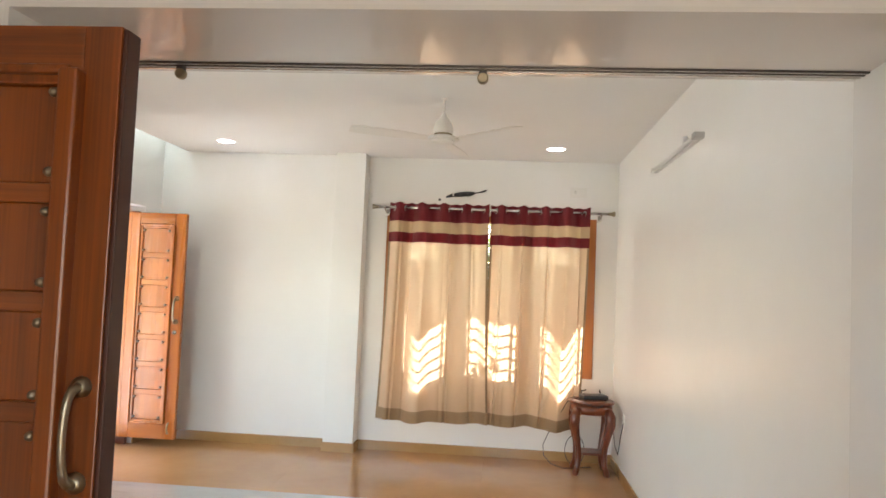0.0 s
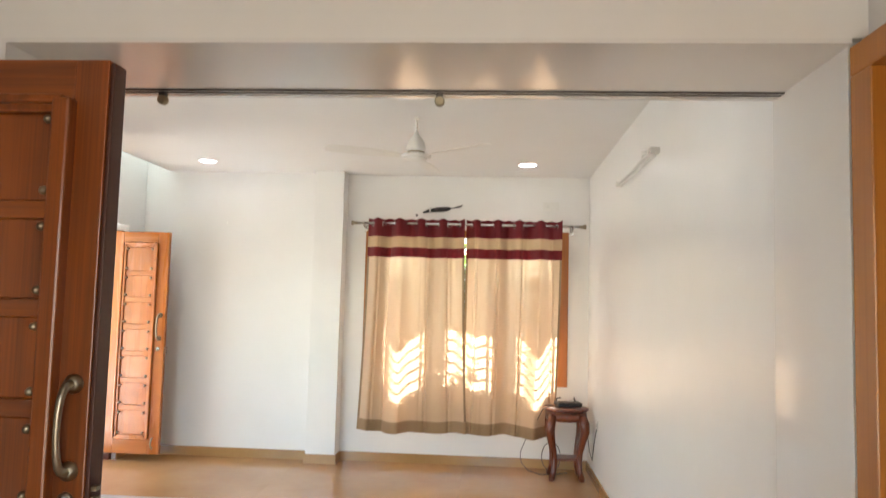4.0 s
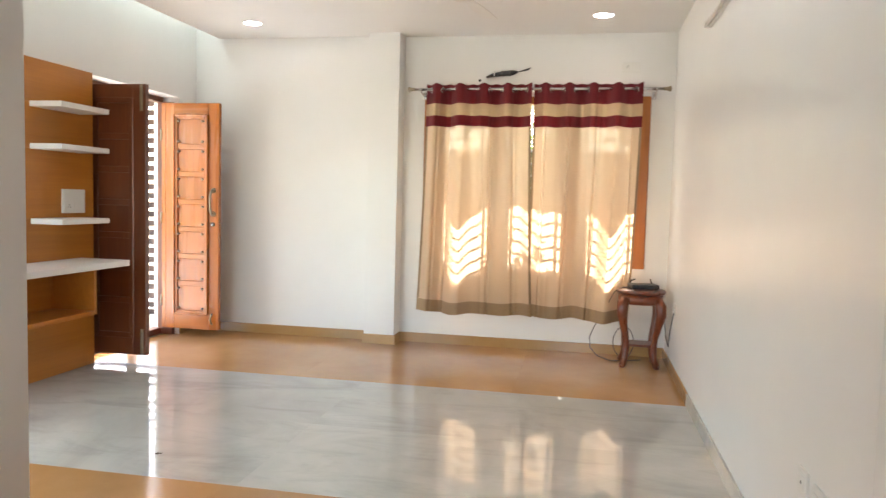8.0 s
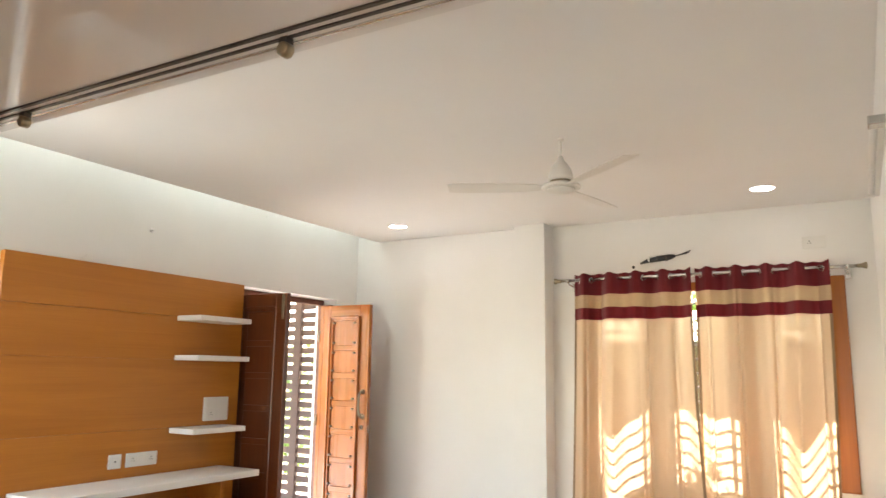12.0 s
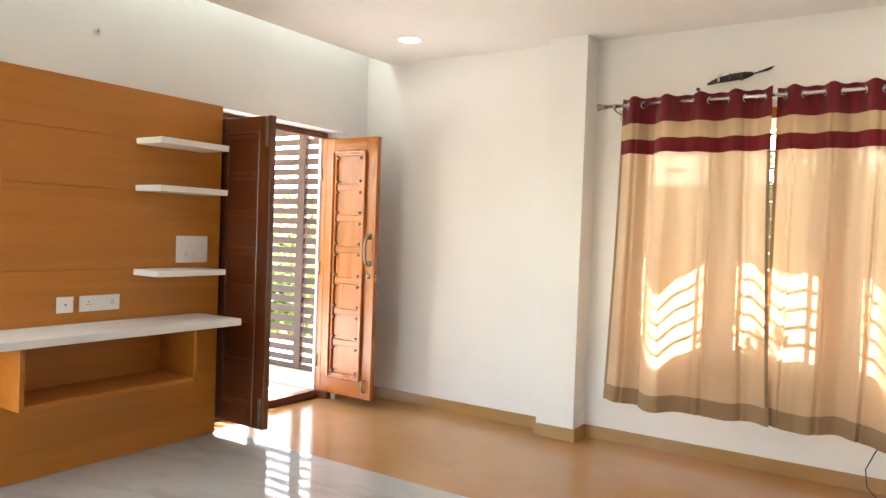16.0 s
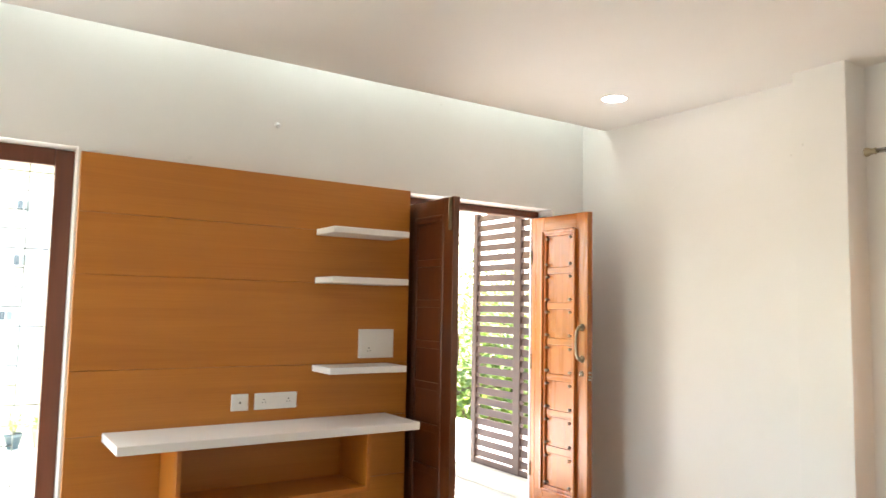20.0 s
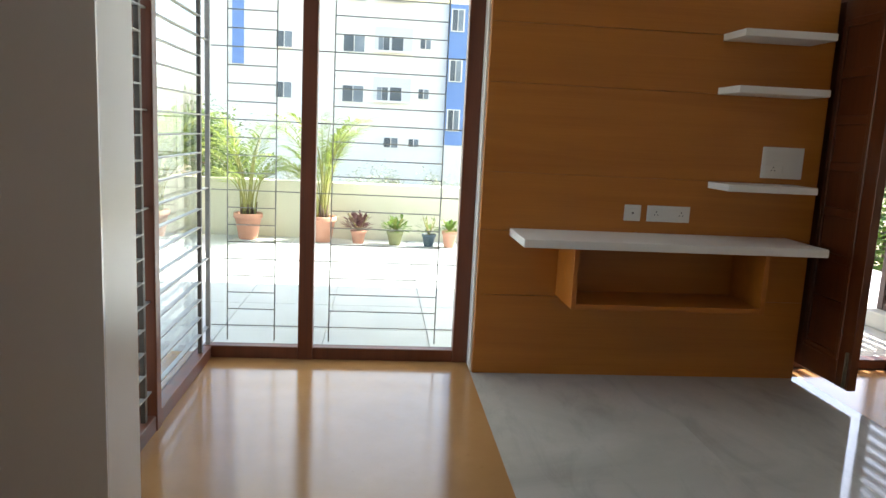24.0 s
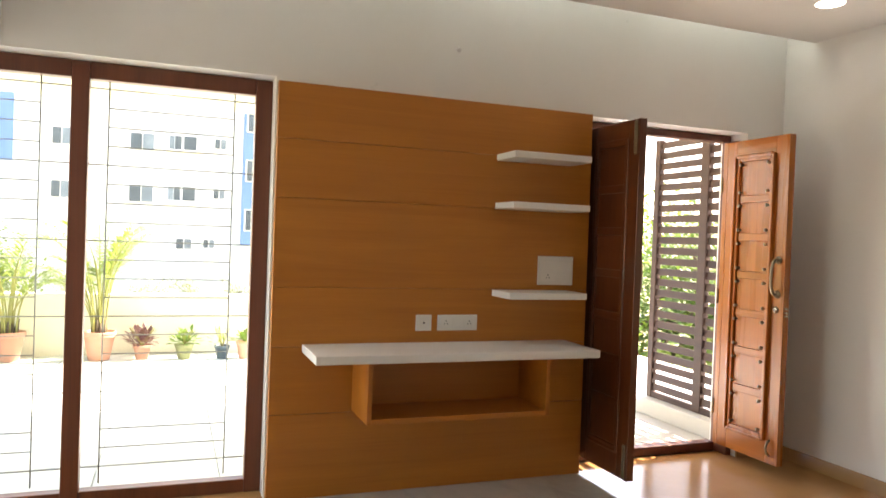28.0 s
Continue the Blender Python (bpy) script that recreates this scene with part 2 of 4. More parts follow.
SCREEN = grained("dark_louvre_wood", (0.032, 0.014, 0.010), (0.065, 0.030, 0.021), "x", 0.55, 1.0, 0.0)
CARVED = grained("red_brown_stool_wood", (0.095, 0.018, 0.006), (0.20, 0.042, 0.011), "z", 0.28, 1.5, 0.25)
WHITE_TOP = mottled("white_shelf_finish", (0.78, 0.77, 0.75), (0.82, 0.815, 0.80), 2, 0.35, 70, 0.03)
PLASTIC = mottled("white_switch_plastic", (0.74, 0.735, 0.70), (0.79, 0.785, 0.76), 4, 0.3, 50, 0.0)
PLASTIC_GREY = mottled("grey_socket_holes", (0.06, 0.06, 0.06), (0.09, 0.09, 0.09), 4, 0.5, 50, 0.0)
CHROME = mottled("brushed_steel", (0.55, 0.54, 0.52), (0.65, 0.64, 0.62), 8, 0.25, 120, 0.03, metal=1.0)
BRONZE = mottled("antique_brass", (0.25, 0.21, 0.145), (0.39, 0.335, 0.24), 14, 0.32, 90, 0.1, metal=1.0)
DARK_METAL = mottled("dark_track_metal", (0.06, 0.055, 0.05), (0.12, 0.11, 0.10), 10, 0.35, 90, 0.05, metal=0.8)
UPRIGHT = mottled("dark_brown_painted_steel", (0.05, 0.042, 0.036), (0.085, 0.07, 0.06), 12, 0.4, 80, 0.05)
GRILLE = mottled("grey_painted_grille", (0.22, 0.22, 0.215), (0.31, 0.31, 0.30), 12, 0.30, 80, 0.05)
BLACK = mottled("black_plastic", (0.012, 0.012, 0.013), (0.03, 0.03, 0.032), 9, 0.4, 90, 0.05)
CURTAIN = cloth("tan_curtain_cloth", (0.60, 0.435, 0.285), (0.68, 0.505, 0.34), 0.285, 0.02)
# Hem cloth far darker than the drop: paints the shade line between the curtains.
SHADE_HEM = cloth("shade_dark_hem_cloth", (0.24, 0.16, 0.09), (0.30, 0.205, 0.12), 0.05)
HEM = cloth("brown_curtain_hem", (0.30, 0.195, 0.105), (0.36, 0.245, 0.14), 0.25)
MAROON = cloth("maroon_curtain_band", (0.115, 0.004, 0.008), (0.155, 0.008, 0.012), 0.2)
BAND = cloth("beige_curtain_band", (0.46, 0.325, 0.185), (0.53, 0.385, 0.235), 0.2)
GLASS = glazing("window_glass")
FAN_WHITE = mottled("white_fan_enamel", (0.72, 0.70, 0.66), (0.77, 0.75, 0.71), 5, 0.3, 60, 0.0)
LAMP_WHITE = glow("downlight_diffuser", (1.0, 0.97, 0.92), 2.2)
COVE = glow("cove_lamp", (0.88, 1.0, 0.94), 1.35)
TILE = mottled("terrace_tile", (0.50, 0.52, 0.52), (0.62, 0.64, 0.64), 1.5, 0.55, 40, 0.1)
TERRACOTTA = mottled("terracotta", (0.48, 0.23, 0.15), (0.58, 0.31, 0.22), 6, 0.8, 60, 0.2)
BLUE_POT = mottled("dark_blue_pot", (0.05, 0.08, 0.10), (0.08, 0.12, 0.15), 6, 0.4, 60, 0.1)
GREEN_POT = mottled("mossy_clay_pot", (0.20, 0.22, 0.10), (0.30, 0.29, 0.15), 9, 0.8, 60, 0.2)
SOIL = mottled("soil", (0.05, 0.035, 0.022), (0.09, 0.06, 0.04), 20, 0.95, 60, 0.4)
STEM = mottled("palm_stem", (0.22, 0.22, 0.06), (0.34, 0.32, 0.10), 10, 0.6, 60, 0.2)
PALM = leafy("palm_leaf", (0.22, 0.30, 0.06), (0.42, 0.48, 0.13))
# Leaf green paled to put distance haze into the shrubs' colour.
HAZED_LEAF = leafy("hazed_shrub_leaf", (0.30, 0.34, 0.20), (0.46, 0.48, 0.34))
RED_LEAF = leafy("purple_leaf", (0.10, 0.035, 0.05), (0.17, 0.09, 0.06))
GREEN_LEAF = leafy("garden_leaf", (0.07, 0.15, 0.025), (0.20, 0.29, 0.05))
TREE_LEAF = leafy("tree_leaf", (0.09, 0.15, 0.04), (0.18, 0.24, 0.08))
BARK = mottled("bark", (0.10, 0.07, 0.045), (0.17, 0.12, 0.08), 9, 0.9, 40, 0.5)
HOUSE = mottled("white_facade", (0.86, 0.83, 0.77), (0.91, 0.88, 0.82), 0.3, 0.85, 12, 0.1)
HOUSE_BLUE = mottled("blue_facade", (0.17, 0.29, 0.58), (0.21, 0.34, 0.64), 0.4, 0.8, 12, 0.1)
DARK_PANE = mottled("dark_far_pane", (0.16, 0.19, 0.22), (0.30, 0.34, 0.38), 0.8, 0.15, 12, 0.0)
# Dark sheet colour standing in for the unlit rooms behind open panes.
UNLIT_PANE = mottled("unlit_far_pane", (0.07, 0.085, 0.10), (0.14, 0.16, 0.18), 0.8, 0.2, 12, 0.0)
# Facade white greyed to paint balcony shade; also the wall hook's grey.
SHADE_GREY = mottled("shade_grey_paint", (0.66, 0.66, 0.66), (0.74, 0.74, 0.74), 0.5, 0.85, 12, 0.1)
# Dark olive picked to keep the view through the curtain gap dim.
DARK_OLIVE = mottled("dark_olive_plaster", (0.10, 0.105, 0.055), (0.20, 0.18, 0.11), 2.5, 0.9, 30, 0.4)
EARTH = mottled("dry_ground", (0.20, 0.15, 0.09), (0.28, 0.24, 0.12), 0.15, 0.95, 3, 0.4)
CONCRETE = mottled("concrete_ledge", (0.45, 0.43, 0.39), (0.55, 0.53, 0.48), 2, 0.85, 50, 0.2)


# ---- building blocks ----
def box(bm, x0, x1, y0, y1, z0, z1, bevel=0.0):
    v = [bm.verts.new((x, y, z)) for z in (z0, z1) for y in (y0, y1) for x in (x0, x1)]
    fs = [bm.faces.new([v[i] for i in q]) for q in ((0, 2, 3, 1), (4, 5, 7, 6), (0, 1, 5, 4), (2, 6, 7, 3), (0, 4, 6, 2), (1, 3, 7, 5))]
    if bevel:
        edges = {e for f in fs for e in f.edges}
        bmesh.ops.bevel(bm, geom=list(edges), offset=bevel, segments=2, profile=0.5, affect="EDGES", clamp_overlap=True)
    return bm


def block(x0, x1, y0, y1, z0, z1, bevel=0.0):
    return box(bmesh.new(), x0, x1, y0, y1, z0, z1, bevel)


def turned(bm, profile, centre=(0, 0, 0), n=24, axis="z"):
    """A lathe shape: profile of (radius, height) pairs."""
    rings = []
    for r, h in profile:
        ring = []
        for k in range(n):
            a = 2 * math.pi * k / n
            c, s = max(r, 0.0004) * math.cos(a), max(r, 0.0004) * math.sin(a)
            p = {"z": (c, s, h), "x": (h, c, s), "y": (s, h, c)}[axis]
            ring.append(bm.verts.new(Vector(p) + Vector(centre)))
        rings.append(ring)
    for a, b in zip(rings, rings[1:]):
        for k in range(n):
            f = bm.faces.new((a[k], a[(k + 1) % n], b[(k + 1) % n], b[k]))
            f.smooth = True
    bm.faces.new(rings[0][::-1])
    bm.faces.new(rings[-1])
    return bm


def swept(bm, points, radius, n=10, flat=1.0):
    """A round bar along points; radius a number or one a point; flat squashes it."""
    pts = [Vector(p) for p in points]
    rad = radius if isinstance(radius, (list, tuple)) else [radius] * len(pts)
    rings, up = [], None
    for i, p in enumerate(pts):
        d = (pts[min(i + 1, len(pts) - 1)] - pts[max(i - 1, 0)]).normalized()
        if up is None:
            up = d.orthogonal().normalized()
        side = d.cross(up).normalized()
        up = side.cross(d).normalized()
        rings.append([bm.verts.new(p + rad[i] * (math.cos(2 * math.pi * k / n) * side + flat * math.sin(2 * math.pi * k / n) * up)) for k in range(n)])
    for a, b in zip(rings, rings[1:]):
        for k in range(n):
            f = bm.faces.new((a[k], a[(k + 1) % n], b[(k + 1) % n], b[k]))
            f.smooth = True
    bm.faces.new(rings[0][::-1])
    bm.faces.new(rings[-1])
    return bm


def mesh_of(name, bm, mat):
    bmesh.ops.recalc_face_normals(bm, faces=bm.faces)
    me = bpy.data.meshes.new(name)
    bm.to_mesh(me)
    bm.free()
    me.materials.append(mat)
    return me


def thing(name, label, category, at=(0, 0, 0), group="", rz=0):
    ob = tagged(new(name), label, category, group)
    ob.matrix_world = pose(*at, 0, 0, rz)
    return ob


def part(name, bm, mat, parent, label=""):
    """One mesh under a thing or a part, in the parent's own coordinates."""
    ob = new(name, mesh_of(name, bm, mat))
    ob.parent = parent
    if label:
        ob["label"] = label
    return ob


def setting(name, bm, mat, label, category):
    return tagged(new(name, mesh_of(name, bm, mat)), label, category, kind="structure")


def single(name, bm, mat, label, category, at=(0, 0, 0), group="", rz=0):
    ob = tagged(new(name, mesh_of(name, bm, mat)), label, category, group)
    ob.matrix_world = pose(*at, 0, 0, rz)
    return ob


# ---- large structure ----
XR, XL, YF, ZC = 1.45, -2.91, 7.43, 2.75
ZS = 2.180           # soffit of the wide opening
JX, JY0, JY1 = -0.798, 2.36, 2.87
LX = 1.410            # face of the proud lining in the opening
HX = -0.865           # hall side wall, with a doorway beside the open leaf
PIX, JYP = -1.025, 2.858      # the pier beside the side window

w = bmesh.new()
box(w, XR, XR + 0.22, 2.367, 7.75, -0.1, 3.1)
box(w, XR, XR + 0.22, -1.4, 1.20, -0.1, 3.1)
box(w, XR, XR + 0.22, 1.20, 2.367, 2.17, 3.1)
setting("wall_east", w, PAINT, "smooth white painted side wall", "wall")

w = bmesh.new()
box(w, XL - 0.25, XL, 4.03, 5.92, -0.1, 3.1)
box(w, XL - 0.25, XL, 5.92, 7.13, 2.17, 3.1)
box(w, XL - 0.25, XL, 7.13, 7.75, -0.1, 3.1)
box(w, XL - 0.25, XL, 2.35, 4.03, 2.20, 3.1)
setting("wall_west", w, PAINT, "white painted wall with the garden door and glazed corner", "wall")

w = bmesh.new()
box(w, XL - 0.12, -1.172, YF, 7.75, -0.1, 3.1)
box(w, -0.893, 1.67, YF + 0.05, 7.75, 2.22, 3.1)
box(w, -0.893, 1.67, YF + 0.05, 7.75, -0.1, 0.755)
box(w, -0.893, -0.70, YF + 0.05, 7.75, 0.755, 2.22)
box(w, 1.257, 1.67, YF + 0.05, 7.75, 0.755, 2.22)
setting("wall_north", w, PAINT, "white painted end wall with a curtained window", "wall")
CX0, CX1, CY = -1.172, -0.893, 7.285
setting("column", block(CX0, CX1, CY, 7.75, -0.1, 3.1, 0.003), PAINT, "white painted column between wall and window", "column")

w = bmesh.new()
box(w, PIX, JX, JY0, JYP, -0.1, ZC)
box(w, JX, XR, JY0, JY1, ZS + 0.012, 3.1)
setting("wall_south", w, PAINT, "white wall and beam over the wide opening", "wall")
setting("beam_ledge", block(HX, XR, JY0 - 0.12, JY0, 2.410, 2.493, 0.006), PAINT, "white plaster ledge along the beam", "trim")
setting("soffit_lining", block(JX + 0.012, LX, JY0, JY1, ZS, ZS + 0.012), LAMINATE, "glossy white lining under the beam", "trim")
setting("jamb_lining_east", block(LX, XR, 2.386, JY1, 0.0, ZS + 0.012, 0.002), LAMINATE, "glossy white lining of the opening's side", "trim")
setting("jamb_lining", block(JX, JX + 0.012, JY0, JYP, 0, ZS + 0.012), LAMINATE, "glossy white lining of the opening's side", "trim")
setting("wall_corner_head", block(XL - 0.25, PIX, 2.35, 2.79, 2.203, 3.1), PAINT, "white wall above the side window", "wall")

w = bmesh.new()
box(w, HX - 0.20, HX, -1.4, 1.20, -0.1, 3.1)
box(w, HX - 0.20, HX, 1.20, JY0, 2.125, 3.1)
box(w, HX - 0.20, HX, 2.345, JY0, -0.1, 2.125)
box(w, HX - 0.40, HX - 0.20, 1.10, JY0, -0.1, 2.30)
setting("wall_hall_west", w, PAINT, "white painted hall wall", "wall")
# Unseen hall end; its opening is assumed, to let light in.
w = bmesh.new()
box(w, HX, 0.10, -1.6, -1.4, -0.1, 3.1)
box(w, 1.15, XR, -1.6, -1.4, -0.1, 3.1)
box(w, 0.10, 1.15, -1.6, -1.4, 2.1, 3.1)
setting("wall_hall_south", w, PAINT, "white painted hall wall, unseen, with an opening assumed for light", "wall")

w = bmesh.new()
box(w, -2.67, PIX, 3.045, 7.75, ZC, ZC + 0.05)
box(w, PIX, XR, JY1, 7.75, ZC, ZC + 0.05)
setting("ceiling", w, CEIL, "white false ceiling stopping short of one wall", "ceiling")
setting("ceiling_upper", block(-3.15, XR + 0.22, 2.35, 7.75, 3.1, 3.25), CEIL, "white slab above the ceiling slot", "ceiling")
setting("ceiling_hall", block(-1.27, XR + 0.22, -1.6, JY0, 2.66, 2.9), CEIL, "white painted hall ceiling", "ceiling")

# floors: yellow stone round a band of white marble
MY0, MY1 = 4.03, 5.96
floor = setting("floor", block(-3.15, XR + 0.22, -1.6, 7.75, -0.14, -0.02), JOINT, "polished yellow stone floor with a white marble band", "floor")


def slabs(xs, ys, mat, name):
    shared = {}
    for a, b in zip(xs, xs[1:]):
        for c, d in zip(ys, ys[1:]):
            key = (round(b - a, 4), round(d - c, 4))
            if key not in shared:
                hx, hy, g = (b - a) / 2 - 0.00015, (d - c) / 2 - 0.00015, 0.0002
                bm = bmesh.new()
                lo = [bm.verts.new((x * hx, y * hy, -0.019)) for x, y in ((-1, -1), (1, -1), (1, 1), (-1, 1))]
                mid = [bm.verts.new((x * hx, y * hy, -g)) for x, y in ((-1, -1), (1, -1), (1, 1), (-1, 1))]
                top = [bm.verts.new((x * (hx - g), y * (hy - g), 0)) for x, y in ((-1, -1), (1, -1), (1, 1), (-1, 1))]
                bm.faces.new(top)
                for p, q in ((lo, mid), (mid, top)):
                    for k in range(4):
                        bm.faces.new((p[k], p[(k + 1) % 4], q[(k + 1) % 4], q[k]))
                shared[key] = mesh_of(name, bm, mat)
            ob = new(name, shared[key])
            ob.parent = floor
            ob.location = ((a + b) / 2, (c + d) / 2, 0)


slabs([-3.15, -1.25, 0.3, XR], [MY1, 7.47], YELLOW, "yellow_slab")
slabs([JX, 0.25, XR], [JY1, MY0], YELLOW, "yellow_slab")
slabs([HX - 0.20, 0.25, XR], [-1.6, -0.4, 0.8, 1.9, JY0], YELLOW, "yellow_slab")
slabs([JX, 0.25, XR], [JY0, JY1], YELLOW, "yellow_slab")
slabs([-3.15, JX], [2.35, MY0], YELLOW, "yellow_slab")
slabs([-2.90, -0.75, XR], [MY0, 4.96, MY1], MARBLE, "marble_slab")

w = bmesh.new()
box(w, XL, CX0 - 0.014, YF - 0.014, YF, 0, 0.085, 0.002)
box(w, CX0 - 0.014, CX0, CY, YF, 0, 0.085, 0.002)
box(w, CX0 - 0.014, CX1 + 0.014, CY - 0.014, CY, 0, 0.085, 0.002)
box(w, CX1, CX1 + 0.014, CY, YF + 0.05, 0, 0.085, 0.002)
box(w, CX1 + 0.014, XR, YF + 0.036, YF + 0.05, 0, 0.085, 0.002)
box(w, XR - 0.014, XR, MY1, YF + 0.036, 0, 0.085, 0.002)
box(w, XR - 0.014, XR, JY1, MY0, 0, 0.085, 0.002)
box(w, XL, XL + 0.014, 7.13, YF - 0.014, 0, 0.085, 0.002)
setting("baseboard", w, SKIRT, "yellow stone skirting along the walls", "baseboard")
setting("baseboard_marble", block(XR - 0.014, XR, MY0, MY1, 0, 0.085, 0.002), MARBLE, "white marble skirting beside the marble band", "baseboard")

# ---- glazed corner ----
def grille_bar(p, q, r=0.0038, n=6):
    return swept(bmesh.new(), [p, q], r, n)


win = tagged(new("window_1"), "floor-length dark wood framed window with a steel grille", "window", kind="structure")
WX = -3.07
part("corner_upright", block(WX - 0.012, WX + 0.012, 2.560, 2.584, 0.06, 2.13, 0.002), GRILLE, win, "slim grey corner bar")
for y0, y1 in ((3.068, 3.150), (3.945, 4.03)):
    part("window_frame", block(WX - 0.05, WX + 0.03, y0, y1, 0.0, 2.197, 0.005), FRAME, win)
for z0, z1 in ((0.0, 0.07), (2.115, 2.20)):
    for y0, y1 in ((2.545, 3.068), (3.150, 3.945)):
        part("window_rail", block(WX - 0.045, WX + 0.025, y0, y1, z0, z1, 0.005), FRAME, win)
for y0, y1 in ((2.584, 3.068), (3.150, 3.945)):
    g = part("pane", block(WX - 0.012, WX - 0.006, y0, y1, 0.07, 2.115), GLASS, win)
    g.visible_shadow = False
    inner = (2.670, 2.930) if y0 < 3 else (3.235, 3.842)
    for y in inner:
        part("grille_upright", grille_bar((WX - 0.032, y, 0.09), (WX - 0.032, y, 2.13)), GRILLE, win)
    for k in range(21):
        z = 0.174 + 0.0953 * k
        a, b = (y0, y1) if k % 4 == 0 else inner
        part("grille_bar", grille_bar((WX - 0.032, a, z), (WX - 0.032, b, z), 0.0034), GRILLE, win)

win = tagged(new("window_2"), "floor-length dark wood framed side window with a steel grille", "window", kind="structure")
WY = 2.57
for x0, x1 in ((-1.08, PIX), (-2.105, -2.040)):
    part("window_frame", block(x0, x1, WY - 0.05, WY + 0.03, 0.0, 2.197, 0.005), FRAME, win)
for z0, z1 in ((0.0, 0.07), (2.115, 2.20)):
    part("window_rail", block(-3.04, PIX, WY - 0.045, WY + 0.025, z0, z1, 0.005), FRAME, win)
for x0, x1, bars in ((-3.055, -2.105, (-2.905, -2.160)), (-2.040, -1.08, (-1.970, -1.165))):
    g = part("pane", block(x0, x1, WY - 0.04, WY - 0.034, 0.07, 2.115), GLASS, win)
    g.visible_shadow = False
    for x in bars:
        part("grille_upright", block(x - 0.014, x + 0.014, WY - 0.012, WY + 0.008, 0.07, 2.13, 0.002), UPRIGHT, win, "dark flat upright bar")
    for k in range(21):
        z = 0.174 + 0.0965 * k
        a, b = (x0, x1) if k % 4 == 0 else bars
        part("grille_bar", block(a, b, WY - 0.014, WY + 0.010, z - 0.0035, z + 0.0035, 0.001), GRILLE, win)

# ---- curtained window ----
win = tagged(new("window_3"), "brown wooden window frame with steel grille behind curtains", "window", kind="structure")
W0, W1, Z0, Z1 = -0.70, 1.257, 0.755, 2.22
PANES = ((-0.525, -0.125), (0.042, 0.495), (0.695, 1.095))
for x0, x1 in ((W0, PANES[0][0]), (PANES[0][1], PANES[1][0]), (PANES[1][1], PANES[2][0]), (PANES[2][1], W1)):
    part("window_frame", block(x0, x1, YF + 0.035, YF + 0.13, Z0, Z1, 0.006), FRAME_LIGHT, win)
for z0, z1 in ((Z0, Z0 + 0.07), (Z1 - 0.07, Z1)):
    for x0, x1 in PANES:
        part("window_rail", block(x0, x1, YF + 0.037, YF + 0.128, z0, z1, 0.005), FRAME_LIGHT, win)
for x0, x1 in PANES:
    g = part("pane", block(x0, x1, YF + 0.10, YF + 0.106, Z0 + 0.07, Z1 - 0.07), GLASS, win)
    g.visible_shadow = False
    z = Z0 + 0.15
    while z < Z1 - 0.1:
        part("grille_bar", grille_bar((x0, YF + 0.07, z), (x1, YF + 0.07, z), 0.0095), GRILLE, win)
        z += 0.105
    for x in (x0 + 0.035, x1 - 0.045):
        part("grille_upright", grille_bar((x, YF + 0.07, Z0 + 0.07), (x, YF + 0.07, Z1 - 0.07), 0.013), GRILLE, win)
setting("window_sill", block(W0 + 0.01, W1 - 0.01, YF + 0.13, 7.80, 0.72, 0.765, 0.005), CONCRETE, "plain stone sill outside the window", "sill")
setting("sunshade", block(W0 - 0.35, W1 + 0.35, 7.75, 8.40, 2.22, 2.30, 0.01), EXTERIOR, "concrete sunshade over the window", "sunshade")

RY, RZ = 7.30, 2.257
rod = thing("curtain_rod", "chrome curtain rod with bronze end knobs above the window", "curtain rod", (0, RY, RZ))
part("rod", turned(bmesh.new(), [(0.0125, -0.755), (0.0125, 1.34)], (0, 0, 0), 16, "x"), CHROME, rod)
for s, x in ((-1, -0.755), (1, 1.34)):
    prof = [(0.012, 0), (0.018, 0.006), (0.013, 0.014), (0.017, 0.03), (0.024, 0.048), (0.022, 0.056), (0.004, 0.06)]
    prof = [(r, s * h) for r, h in prof]
    part("end_knob", turned(bmesh.new(), prof, (x, 0, 0), 16, "x"), BRONZE, rod, "dark bronze end knob")
    xb = x + (0.06 if s < 0 else -0.06)
    b = bmesh.new()
    swept(b, [(xb, 0.16, -0.035), (xb, 0.10, -0.033), (xb, 0.03, -0.03), (xb, 0.0, -0.022)], 0.006, 8)
    box(b, xb - 0.018, xb + 0.018, 0.155, 0.170, -0.065, 0.0, 0.003)
    turned(b, [(0.017, -0.008), (0.017, 0.008)], (xb, 0, -0.002), 14, "x")
    part("bracket", b, CHROME, rod)


